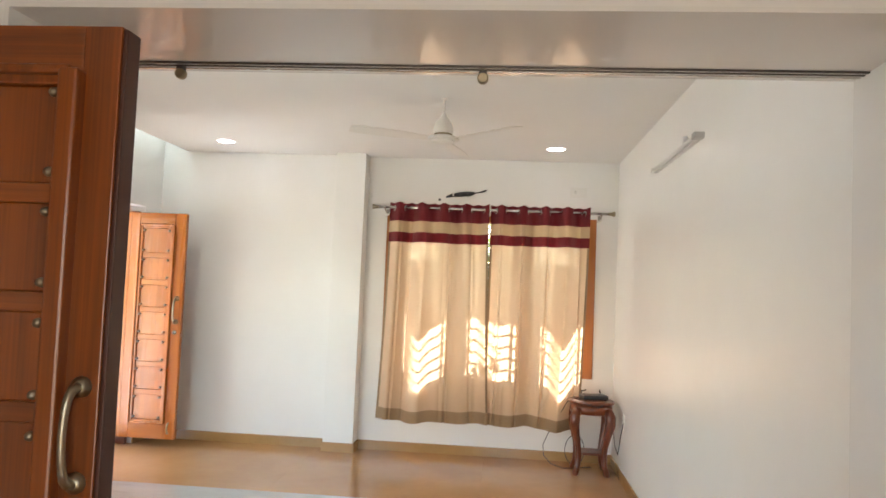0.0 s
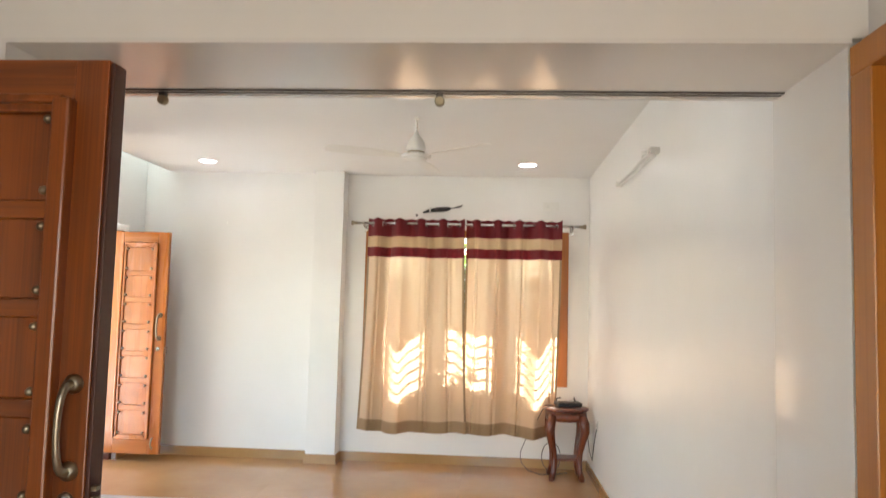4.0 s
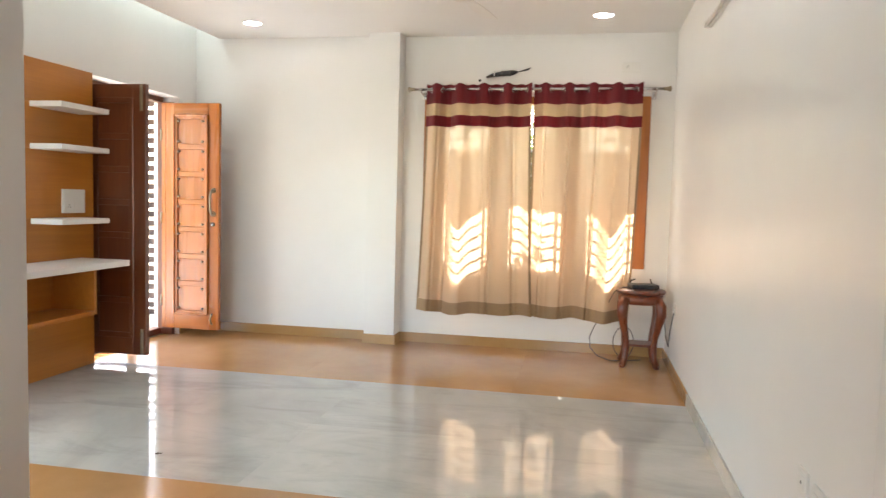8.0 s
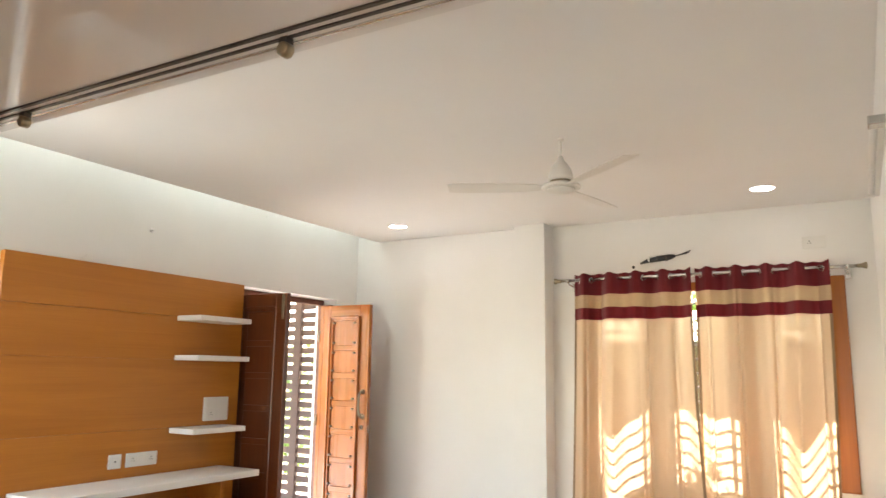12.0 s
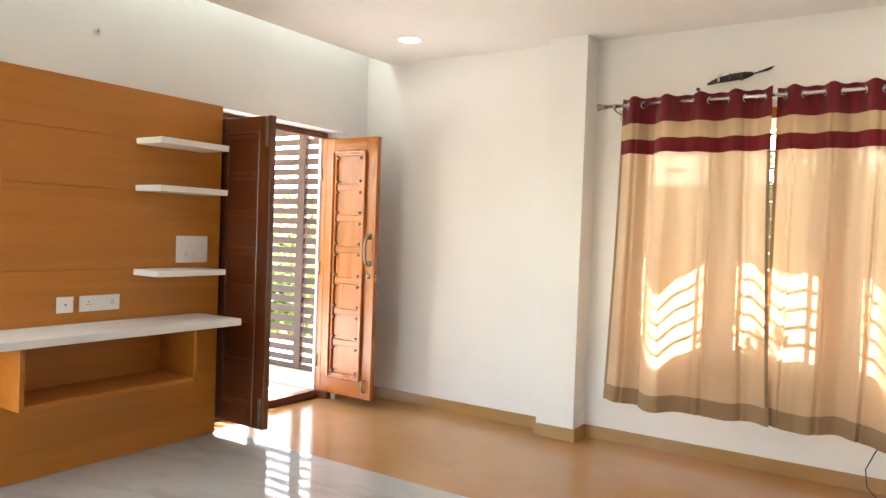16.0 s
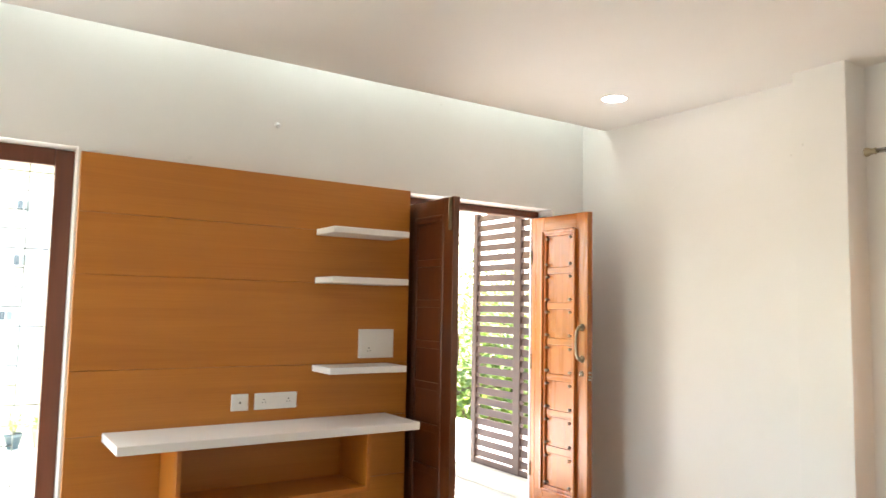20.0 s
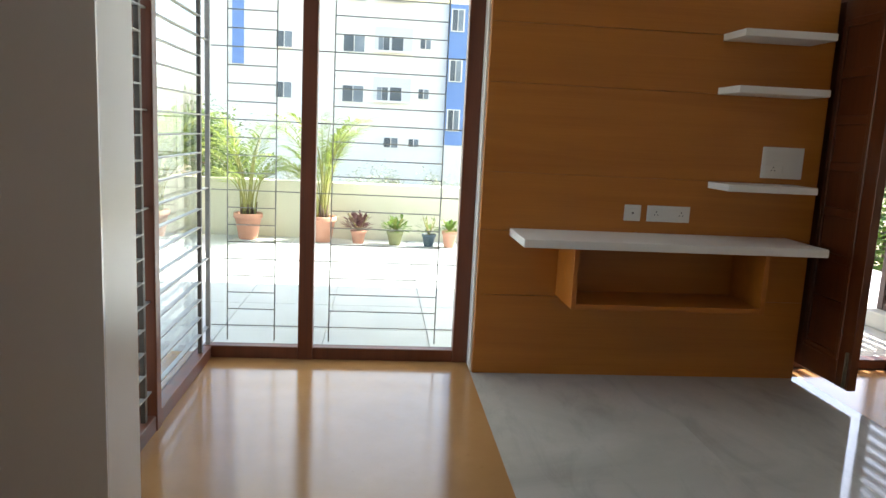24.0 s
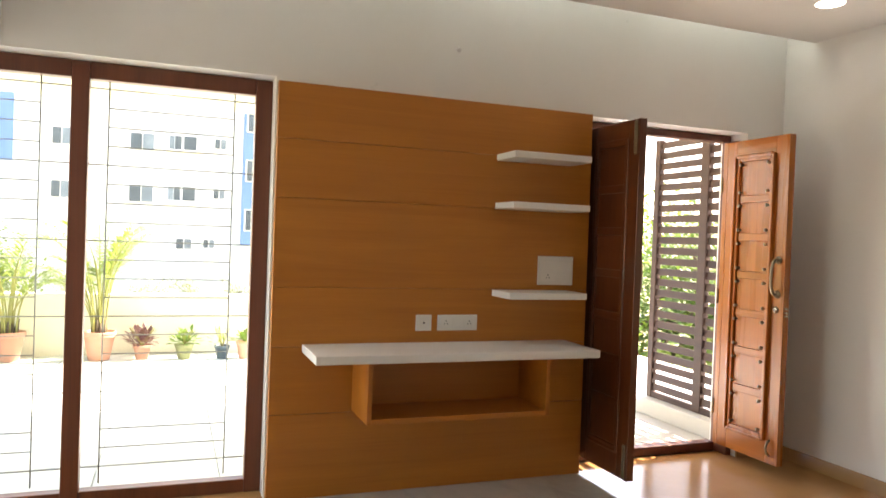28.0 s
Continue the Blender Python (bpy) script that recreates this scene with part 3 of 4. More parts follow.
def curtain(x0, x1, b0, b1, seed, name_label, waves, bulges):
    """Eyelet curtain in its bands; the folds ease off and drift towards the hem."""
    rnd = random.Random(seed)
    ph, ph2 = rnd.uniform(0, 6), rnd.uniform(0, 6)
    top, bottom = RZ + 0.044, 0.318
    ob = thing("curtain", name_label, "curtain", (0, RY, 0), "curtains at the window")

    def at(u, z):
        d = (top - z) / (top - bottom)
        e = d ** 1.8
        x = (x0 + (x1 - x0) * u) * (1 - e) + (b0 + (b1 - b0) * u) * e
        y = 0.042 * math.cos(2 * math.pi * waves * u) * (1 - 0.45 * min(1, d * 1.3))
        y += 0.012 * d * math.sin(2 * math.pi * waves * 0.75 * u + ph2)
        for c, wide, deep in bulges:      # the deep soft folds of the lower cloth
            s = abs(u - c) / wide
            y += deep * min(1, d * 1.7) * (1 - 0.65 * d) * max(0.0, 1 - math.sqrt(s * s + 0.0008)) * (1 if s < 1 else 0)
        x += d * 0.010 * math.sin(2 * math.pi * waves * 0.5 * u + ph)
        sag = 0.008 * math.sin(2 * math.pi * waves * 0.5 * u + 1.0) * d
        return (x, y, z + sag + (0.006 * math.cos(4 * math.pi * waves * u) if z > 2.25 else 0))

    for nm, zt, zb, mat, steps, lab in (("top_band", top, 2.132, MAROON, 6, "maroon band with eyelets"), ("light_stripe", 2.132, 2.030, BAND, 4, "beige stripe"),
                                        ("lower_band", 2.030, 1.938, MAROON, 4, "maroon band"), ("drop", 1.938, 0.423, CURTAIN, 26, "tan cloth, sunlit from behind"), ("hem", 0.423, bottom, HEM, 4, "brown hem")):
        bm, n = bmesh.new(), 180
        rows = [[bm.verts.new(at(k / n, zt + (zb - zt) * j / steps)) for k in range(n + 1)] for j in range(steps + 1)]
        for a, b in zip(rows, rows[1:]):
            for k in range(n):
                bm.faces.new((a[k], a[k + 1], b[k + 1], b[k])).smooth = True
        part(nm, bm, mat, ob, lab)
    for u in (0, 0.978):                # sewn side hems, double cloth, with the shade of the curtain gap in their colour
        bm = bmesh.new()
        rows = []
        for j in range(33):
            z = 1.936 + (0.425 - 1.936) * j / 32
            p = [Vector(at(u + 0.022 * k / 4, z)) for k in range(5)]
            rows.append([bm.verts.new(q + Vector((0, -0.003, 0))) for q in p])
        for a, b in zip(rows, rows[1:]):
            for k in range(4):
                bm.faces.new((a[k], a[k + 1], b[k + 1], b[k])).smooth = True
        part("side_hem", bm, SHADE_HEM, ob)
    k = 0
    while (k + 0.5) / (2 * waves) < 1:
        u = (k + 0.5) / (2 * waves)
        c = Vector(at(u, RZ))
        c.y = 0
        t = bmesh.new()
        e = Vector(at(u + 0.004, RZ)) - Vector(at(u - 0.004, RZ))
        e.z = 0
        e.normalize()
        ring = [c + 0.021 * (math.cos(2 * math.pi * j / 20) * e + math.sin(2 * math.pi * j / 20) * Vector((0, 0, 1))) for j in range(21)]
        swept(t, ring, 0.004, 6)
        part("eyelet", t, CHROME, ob)
        k += 1
    return ob


curtain(-0.655, 0.269, -0.712, 0.325, 3, "tan eyelet curtain with maroon bands, sunlit from behind", 4.5, [(0.392, 0.175, -0.37), (0.10, 0.14, -0.05), (0.76, 0.14, 0.03), (0.97, 0.10, -0.03), (0.13, 0.016, 0.05), (0.24, 0.020, 0.06), (0.62, 0.018, 0.06), (0.83, 0.016, 0.05)])
curtain(0.281, 1.175, 0.268, 1.125, 8, "tan eyelet curtain with maroon bands hanging beside the stool", 4.5, [(0.05, 0.12, -0.03), (0.20, 0.14, -0.08), (0.48, 0.15, 0.035), (0.765, 0.21, -0.38), (0.115, 0.016, 0.05), (0.34, 0.018, 0.06), (0.60, 0.020, 0.06), (0.91, 0.014, 0.05)])


# ---- panelled doors ----
LW, LT, LH = 0.52, 0.046, 2.032


def panelled_leaf(name, label, studs, group, up=None, across=None, cut=0.0, bold=1.0, sx1=0.415, end=LW):
    """A leaf with seven panels; hinge edge at x 0, the face seen at -y."""
    ob = thing(name, label, "door", group=group)
    up, across = up or TEAK, across or TEAK_X
    f = -LT / 2
    sx0 = 0.085          # stiles end at sx0 and sx1
    for a, b in ((cut, sx0), (sx1, end)):
        part("stile", block(a, b, f, -f, 0, LH, 0.003), up, ob)
    rows, z0, z1 = 7, 0.135, LH - 0.105
    part("bottom_rail", block(sx0, sx1, f, -f, 0, z0, 0.003), across, ob)
    part("top_rail", block(sx0, sx1, f, -f, z1, LH, 0.003), across, ob)
    part("core_board", block(sx0, sx1, f + 0.013, -f - 0.009, z0, z1), up, ob)
    mould = 0.034
    neck = -0.012 * bold ** 2
    rise = bold if studs else 0.25
    a, b, c, d = sx0, sx1, z0, z1
    for nm, q in (("moulding", (a, a + mould, c, d)), ("moulding", (b - mould, b, c, d)), ("moulding", (a + mould, b - mould, c, c + mould)), ("moulding", (a + mould, b - mould, d - mould, d))):
        m = bmesh.new()
        box(m, q[0], q[1], f - 0.010 * rise, f + 0.012, q[2], q[3], 0.005)
        wide = q[3] - q[2] > q[1] - q[0]
        if wide:
            roll = 0.014 if bold == 1 else 0.040
            o = (q[0] - 0.008, q[0] + roll) if q[0] < 0.2 else (q[1] - roll, q[1] + 0.008)
            box(m, o[0], o[1], f - 0.024 * rise, f + 0.010, q[2], q[3], 0.007)
        else:
            o = (q[2] - 0.008, q[2] + 0.014) if q[2] < 1 else (q[3] - 0.014, q[3] + 0.008)
            box(m, q[0] - 0.02, q[1] + 0.02, f - 0.023 * rise, f + 0.009, o[0], o[1], 0.007)
        part(nm, m, up, ob)
    ix0, ix1, iz0, iz1 = a + mould, b - mould, c + mould, d - mould
    step = (iz1 - iz0) / rows
    rail = 0.045
    for k in range(rows):
        lo = iz0 + k * step + (rail / 2 if k else 0)
        hi = iz0 + (k + 1) * step - (rail / 2 if k < rows - 1 else 0)
        part("panel", block(ix0, ix1, f + 0.008, -f - 0.006, lo, hi, 0.004), up, ob)
        if k < rows - 1:
            part("cross_rail", block(ix0, ix1, f + 0.001, -f - 0.002, hi, hi + rail, 0.003), across, ob)
        if studs:
            for x in (ix0 + 0.014, ix1 - 0.014):
                for z in (lo + 0.022, hi - 0.022):
                    part("stud", turned(bmesh.new(), [(0.007, 0.0), (0.005, -0.004), (0.0045, neck), (0.009, neck - 0.002), (0.0115, neck - 0.008), (0.0095, neck - 0.016), (0.002, neck - 0.020)], (x, f + 0.008, z), 10, "y"), BRONZE, ob)
    return ob


def pull_handle(ob, x, z, y, s=-1):
    """A bowed brass pull with two round roses."""
    bow = [(x - 0.009 * math.sin(math.pi * k / 12) ** 0.7, y + s * (0.012 + 0.036 * math.sin(math.pi * k / 12) ** 0.6), z + 0.105 - 0.105 * math.cos(math.pi * k / 12)) for k in range(13)]
    h = part("pull_handle", swept(bmesh.new(), bow, [0.0125 - 0.004 * math.sin(math.pi * k / 12) for k in range(13)], 10), BRONZE, ob, "antique brass pull handle")
    for zz in (z, z + 0.21):
        part("rose", turned(bmesh.new(), [(0.024, s * 0.0), (0.024, s * 0.006), (0.018, s * 0.012), (0.013, s * 0.018)], (x, y, zz), 18, "y"), BRONZE, h)


def lock_face(ob, x, z, y, s=-1):
    k = part("lock", turned(bmesh.new(), [(0.020, 0), (0.020, s * 0.006), (0.016, s * 0.009), (0.011, s * 0.010)], (x, y, z), 18, "y"), BRONZE, ob, "round brass lock")
    part("cylinder", turned(bmesh.new(), [(0.0145, s * 0.009), (0.0145, s * 0.0115), (0.001, s * 0.012)], (x, y, z), 16, "y"), CHROME, k, "bright steel cylinder")
    part("key_slot", block(x - 0.0015, x + 0.0015, y + s * 0.0135, y + s * 0.011, z - 0.005, z + 0.005), BLACK, k)


def tower_bolt(ob, x, z0, z1, y):
    b = part("tower_bolt", block(x - 0.012, x + 0.012, y - 0.006, y, z0, z1, 0.002), BRONZE, ob)
    part("bolt_rod", swept(bmesh.new(), [(x, y - 0.010, z0 + 0.01), (x, y - 0.010, z1 - 0.004)], 0.005, 8), BRONZE, b)


def hinges(ob, x=0.0):
    for z in (0.25, 1.0, 1.75):
        part("hinge", turned(bmesh.new(), [(0.007, z - 0.05), (0.007, z + 0.05)], (x - 0.004, -LT / 2 - 0.004, 0), 10, "z"), BRONZE, ob)


def fittings(leaf, drop):
    x = 0.470 + drop * 0.1
    pull_handle(leaf, x, 1.050 - drop, -LT / 2)
    lock_face(leaf, x - 0.004, 0.955 - drop * 0.4, -LT / 2)
    b = bmesh.new()
    swept(b, [(0.46, -LT / 2 - 0.004, 0.055), (0.46, -LT / 2 - 0.02, 0.06), (0.455, -LT / 2 - 0.03, 0.10), (0.46, -LT / 2 - 0.02, 0.14), (0.46, -LT / 2 - 0.004, 0.145)], 0.008, 8)
    part("foot_bolt", b, BRONZE, leaf)
    for z in (0.915, 0.935, 0.960):
        part("latch_bolt", block(LW, LW + 0.020, -0.012, 0.008, z, z + 0.010, 0.001), BRONZE, leaf)
    hinges(leaf, 0.046 if drop else -0.040)


leaf = panelled_leaf("door_leaf", "polished teak door leaf with studded panels, standing open", True, "panelled door leaves")
fittings(leaf, 0)
near_leaf = panelled_leaf("door_leaf", "red-brown teak door leaf darkened for the dim hall, brass studs, half across the opening", True, "panelled door leaves", HALL_TEAK, HALL_TEAK_X, 0.046, 1.45, 0.427, LW - 0.006)
fittings(near_leaf, 0.042)
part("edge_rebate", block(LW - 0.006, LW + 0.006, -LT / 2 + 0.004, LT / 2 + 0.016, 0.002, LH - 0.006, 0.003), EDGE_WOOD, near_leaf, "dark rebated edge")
part("hinge_stile", block(-0.040, -0.0005, -LT / 2, LT / 2, 0, LH, 0.003), TEAK, leaf)
near_leaf.matrix_world = pose(-0.960, 2.300, 0.072, 0, 0, 0)
leaf.matrix_world = pose(-2.985, 7.06, 0.074, 0, 0, 0)

dark = panelled_leaf("door_leaf", "dark brown teak door leaf with tower bolts, standing open", False, "panelled door leaves", DARK_TEAK, DARK_TEAK)
tower_bolt(dark, 0.488, LH - 0.20, LH - 0.005, -LT / 2)
tower_bolt(dark, 0.488, 0.005, 0.20, -LT / 2)
pull_handle(dark, 0.46, 1.045, LT / 2, 1)
part("hinge_stile", block(-0.075, -0.0005, -LT / 2, LT / 2, 0, LH, 0.003), DARK_TEAK, dark)
hinges(dark, -0.075)
dark.matrix_world = pose(-2.995, 5.985, 0.070, 0, 0, 0)

door = tagged(new("door_1"), "dark stained wooden door frame to the garden side", "door frame", kind="structure")
part("door_post", block(XL - 0.235, XL - 0.155, 5.92, 5.962, 0.0, 2.122, 0.004), FRAME, door)
part("door_post", block(XL - 0.19, XL - 0.04, 7.086, 7.13, 0.0, 2.122, 0.004), FRAME, door)
part("door_head", block(XL - 0.235, XL - 0.155, 5.92, 7.13, 2.122, 2.168, 0.004), FRAME, door)
part("threshold", block(XL - 0.235, XL - 0.155, 5.962, 7.086, 0.0, 0.06, 0.004), FRAME, door)

# hall door in the side wall
door = tagged(new("door_2"), "brown wooden door frame with a closed leaf in the hall", "door", kind="structure")
part("door_post", block(LX - 0.005, XR + 0.12, 2.268, 2.366, 0, 2.095, 0.004), HALL_FRAME, door)
part("door_post", block(LX - 0.005, XR + 0.12, 1.20, 1.30, 0, 2.095, 0.004), HALL_FRAME, door)
part("door_head", block(LX - 0.005, XR + 0.12, 1.20, 2.366, 2.095, 2.17, 0.004), HALL_FRAME, door)
part("closed_leaf", block(XR + 0.07, XR + 0.105, 1.30, 2.268, 0.01, 2.095, 0.003), FRAME_LIGHT, door)
setting("corner_bead", block(LX + 0.006, XR, 2.370, 2.383, 0, ZS), LAMINATE, "thin white edge strip by the door frame", "trim")

# ---- panelled media wall ----
media = thing("media_panel", "oak veneer wall panel in six boards with dark grooves", "wall panel", (0, 0, 0))
PX = -2.867
cuts = [0.0, 0.446, 0.80, 1.112, 1.575, 1.880, 2.173]
part("backing", block(XL, PX - 0.012, 4.045, 5.895, 0.003, 2.168), VENEER_IN, media)
for a, b in zip(cuts, cuts[1:]):
    part("board", block(PX - 0.012, PX, 4.04, 5.90, a + 0.0012, b - 0.0012, 0.0012), VENEER, media)
part("side_edge", block(XL, PX - 0.0125, 5.8955, 5.90, 0.003, 2.170), VENEER_IN, media)
part("side_edge", block(XL, PX - 0.0125, 4.04, 4.0445, 0.003, 2.170), VENEER_IN, media)

desk = thing("wall_shelf", "long white wall-mounted console shelf on the oak panel", "shelf")
b = bmesh.new()
box(b, PX, -2.463, 4.200, 5.755, 0.772, 0.814, 0.004)
part("shelf_board", b, WHITE_TOP, desk)
part("wall_bracket", block(PX, -2.60, 4.60, 4.625, 0.752, 0.772, 0.002), WHITE_TOP, desk)
part("wall_bracket", block(PX, -2.60, 5.345, 5.37, 0.752, 0.772, 0.002), WHITE_TOP, desk)
niche = thing("open_niche", "open oak veneer box under the white shelf", "cabinet")
part("side", block(PX, -2.537, 4.475, 4.499, 0.455, 0.771, 0.002), VENEER_IN, niche)
part("side", block(PX, -2.537, 5.468, 5.492, 0.455, 0.771, 0.002), VENEER_IN, niche)
part("base", block(PX, -2.537, 4.499, 5.468, 0.455, 0.482, 0.002), VENEER_IN, niche)
for z in (1.849, 1.572, 1.074):
    s = thing("small_shelf", "short white wall shelf on the oak panel", "shelf", (PX, 0, z), "short white shelves")
    part("shelf_board", block(0, 0.242, 5.275, 5.757, 0, 0.036, 0.003), WHITE_TOP, s)


def plate(name, label, at, w, h, modules, rz, screens=()):
    """Switch plate on a wall: local x across, y out of the wall (negative), z up."""
    ob = thing(name, label, "switch plate", at, rz=rz)
    part("cover", block(-w / 2, w / 2, -0.009, 0, -h / 2, h / 2, 0.003), PLASTIC, ob)
    for row_z, row in modules:
        m = len(row)
        for k, kind in enumerate(row):
            cw = (w - 0.03) / m
            x = -w / 2 + 0.015 + (k + 0.5) * cw
            q = part("rocker" if kind == "s" else "socket", block(x - cw / 2 + 0.001, x + cw / 2 - 0.001, -0.0125, -0.009, row_z - 0.023, row_z + 0.023, 0.0015), PLASTIC, ob)
            if kind == "o":
                for dx, dz, r in ((0, 0.010, 0.004), (-0.009, -0.006, 0.0032), (0.009, -0.006, 0.0032)):
                    part("pin_hole", turned(bmesh.new(), [(r, -0.0131), (r, -0.0124)], (x + dx, 0, row_z + dz), 10, "y"), PLASTIC_GREY, q)
            elif kind == "t":
                part("pin_hole", turned(bmesh.new(), [(0.006, -0.0131), (0.006, -0.0124)], (x, 0, row_z), 10, "y"), PLASTIC_GREY, q)
    return ob


plate("switch_plate", "white television outlet plate on the oak panel", (PX, 4.866, 0.922), 0.092, 0.088, [(0, "t")], 90)
plate("switch_plate", "white double socket plate on the oak panel", (PX, 5.067, 0.922), 0.240, 0.088, [(0, "oso")], 90)
plate("switch_plate", "large white switch and socket plate on the oak panel", (PX, 5.680, 1.226), 0.235, 0.170, [(-0.036, "os"), (0.036, "s")], 90)
plate("switch_plate", "white socket plate high on the window wall", (1.083, YF + 0.05, 2.465), 0.150, 0.088, [(0, "os")], 0)
plate("switch_plate", "white socket plate low on the side wall", (XR, 3.485, 0.455), 0.090, 0.088, [(0, "t")], -90)
plate("switch_plate", "white double socket plate low on the side wall", (XR, 3.30, 0.450), 0.165, 0.088, [(0, "soo")], -90)
plate("switch_plate", "white socket plate low beside the stool", (XR, 6.84, 0.51), 0.090, 0.088, [(0, "o")], -90)
plate("switch_plate", "white switch plate on the opening's side lining", (JX + 0.012, 2.565, 1.192), 0.155, 0.172, [(-0.038, "oo"), (0.038, "ss")], 90)

# ---- stool with router ----
stool = thing("stool", "red-brown carved wooden stool with curved legs and lower shelf", "stool", (1.215, 7.13, 0))
part("seat", turned(bmesh.new(), [(0.16, 0.585), (0.185, 0.590), (0.196, 0.600), (0.198, 0.612), (0.190, 0.622), (0.16, 0.626)], (0, 0, 0), 40), CARVED, stool)
part("apron", turned(bmesh.new(), [(0.165, 0.510), (0.178, 0.516), (0.182, 0.55), (0.178, 0.583), (0.170, 0.587)], (0, 0, 0), 32), CARVED, stool)
for sx, sy in ((-1, -1), (1, -1), (-1, 1), (1, 1)):
    pts = [(0.125, 0.56), (0.146, 0.50), (0.150, 0.43), (0.132, 0.34), (0.112, 0.24), (0.106, 0.16), (0.112, 0.08), (0.132, 0.015)]
    part("leg", swept(bmesh.new(), [(sx * r, sy * r, z) for r, z in pts], [0.036, 0.044, 0.040, 0.030, 0.025, 0.027, 0.023, 0.028], 12), CARVED, stool)
    part("foot", turned(bmesh.new(), [(0.017, 0.0), (0.023, 0.006), (0.023, 0.018), (0.016, 0.024)], (sx * 0.132, sy * 0.132, 0), 14), CARVED, stool)
part("lower_shelf", block(-0.105, 0.105, -0.105, 0.105, 0.165, 0.185, 0.006), CARVED, stool)
router = thing("router", "black internet router lying on the stool", "router", (1.23, 7.12, 0.627), rz=12)
part("case", block(-0.11, 0.11, -0.075, 0.075, 0.004, 0.040, 0.008), BLACK, router)
for x in (-0.09, 0.09):
    part("antenna", swept(bmesh.new(), [(x, 0.06, 0.03), (x * 0.9, 0.075, 0.06), (x * 0.7, 0.02, 0.075)], 0.006, 8), BLACK, router)
for x, y in ((-0.09, -0.06), (0.09, -0.06), (-0.09, 0.06), (0.09, 0.06)):
    part("rubber_foot", turned(bmesh.new(), [(0.008, 0), (0.008, 0.005)], (x, y, 0), 10), BLACK, router)
single("power_adaptor", block(-0.05, 0.05, -0.028, 0.028, 0, 0.03, 0.006), PLASTIC, "white power adaptor behind the router on the stool", "adaptor", (1.20, 7.245, 0.627))
c = thing("cable", "thin black cable looping to the floor beside the stool", "cable")
part("loop", swept(bmesh.new(), [(1.13, 7.13, 0.632), (1.06, 7.02, 0.640), (1.005, 7.08, 0.60), (0.93, 7.2, 0.42), (0.86, 7.26, 0.28), (0.82, 7.27, 0.18), (0.83, 7.26, 0.09), (0.89, 7.24, 0.03), (0.99, 7.2, 0.006), (1.10, 7.22, 0.006), (1.25, 7.30, 0.006)], 0.0035, 6), BLACK, c)
part("coil", swept(bmesh.new(), [(1.10 + 0.085 * math.cos(k * 0.35), 7.29 + 0.015 * math.sin(k * 0.7), 0.15 + 0.13 * math.sin(k * 0.35)) for k in range(22)], 0.0035, 6), BLACK, c)
part("wall_lead", swept(bmesh.new(), [(1.30, 7.20, 0.645), (1.36, 7.22, 0.60), (1.405, 7.20, 0.45), (1.42, 7.10, 0.25), (1.425, 6.95, 0.20), (1.42, 6.82, 0.36), (1.435, 6.785, 0.49)], 0.0035, 6), BLACK, c)
part("front_lead", swept(bmesh.new(), [(1.14, 7.08, 0.645), (1.12, 6.97, 0.645), (1.17, 6.925, 0.60), (1.26, 6.93, 0.585), (1.32, 6.97, 0.63), (1.31, 7.03, 0.64)], 0.003, 6), BLACK, c)

# cable bundle taped to the wall over the curtain
bundle = thing("cable_bundle", "black cable joint wrapped in tape on the wall over the curtains", "cable", (0.01, YF + 0.05, 2.417), rz=0)
b = bmesh.new()
swept(b, [(-0.16, -0.015, -0.03), (-0.10, -0.02, -0.012), (0.0, -0.026, 0.0), (0.07, -0.024, 0.006), (0.11, -0.018, 0.014)], [0.008, 0.017, 0.023, 0.022, 0.010], 10)
part("joint", b, BLACK, bundle)
for k, (dz, l) in enumerate(((0.05, 0.225), (0.03, 0.20), (0.038, 0.215))):
    part("lead", swept(bmesh.new(), [(0.08, -0.02, 0.008), (0.13, -0.016 + 0.004 * k, 0.018), (l, -0.008, dz)], 0.004, 6), BLACK, bundle)
for x, mat in ((-0.095, PLASTIC), (-0.03, UPRIGHT), (0.04, UPRIGHT)):
    part("tape", turned(bmesh.new(), [(0.024, x), (0.0245, x + 0.004), (0.024, x + 0.012)], (0, -0.024, 0.0), 14, "x"), mat, bundle)
part("wall_hole", turned(bmesh.new(), [(0.012, -0.006), (0.012, 0.0)], (-0.22, 0, -0.055), 12, "y"), BLACK, bundle)

# ---- tube light ----
tube = thing("tube_light", "unlit white tube light batten high on the side wall", "light fixture", (XR, -0.06, 2.396))
part("batten", block(-0.022, 0, 4.70, 5.79, -0.014, 0.014, 0.003), PLASTIC, tube)
part("tube", swept(bmesh.new(), [(-0.036, 4.71, 0), (-0.036, 5.78, 0)], 0.012, 12), PLASTIC, tube)
part("holder", block(-0.055, 0, 4.64, 4.70, -0.017, 0.017, 0.004), CHROME, tube, "grey metal end holder")
part("holder", block(-0.050, 0, 5.78, 5.815, -0.016, 0.016, 0.004), PLASTIC, tube)
part("starter", turned(bmesh.new(), [(0.026, -0.03), (0.028, -0.022), (0.028, 0.0)], (0, 5.02, 0.045), 16, "x"), PLASTIC, tube)

# ---- ceiling fan at rest ----
fan = thing("ceiling_fan", "white three-bladed ceiling fan on a short rod", "fan", (0.006, 5.290, 0))
part("canopy", turned(bmesh.new(), [(0.010, ZC - 0.012), (0.017, ZC - 0.008), (0.018, ZC)], (0, 0, 0), 20), FAN_WHITE, fan)
part("rod", turned(bmesh.new(), [(0.008, 2.62), (0.008, ZC)], (0, 0, 0), 14), FAN_WHITE, fan)
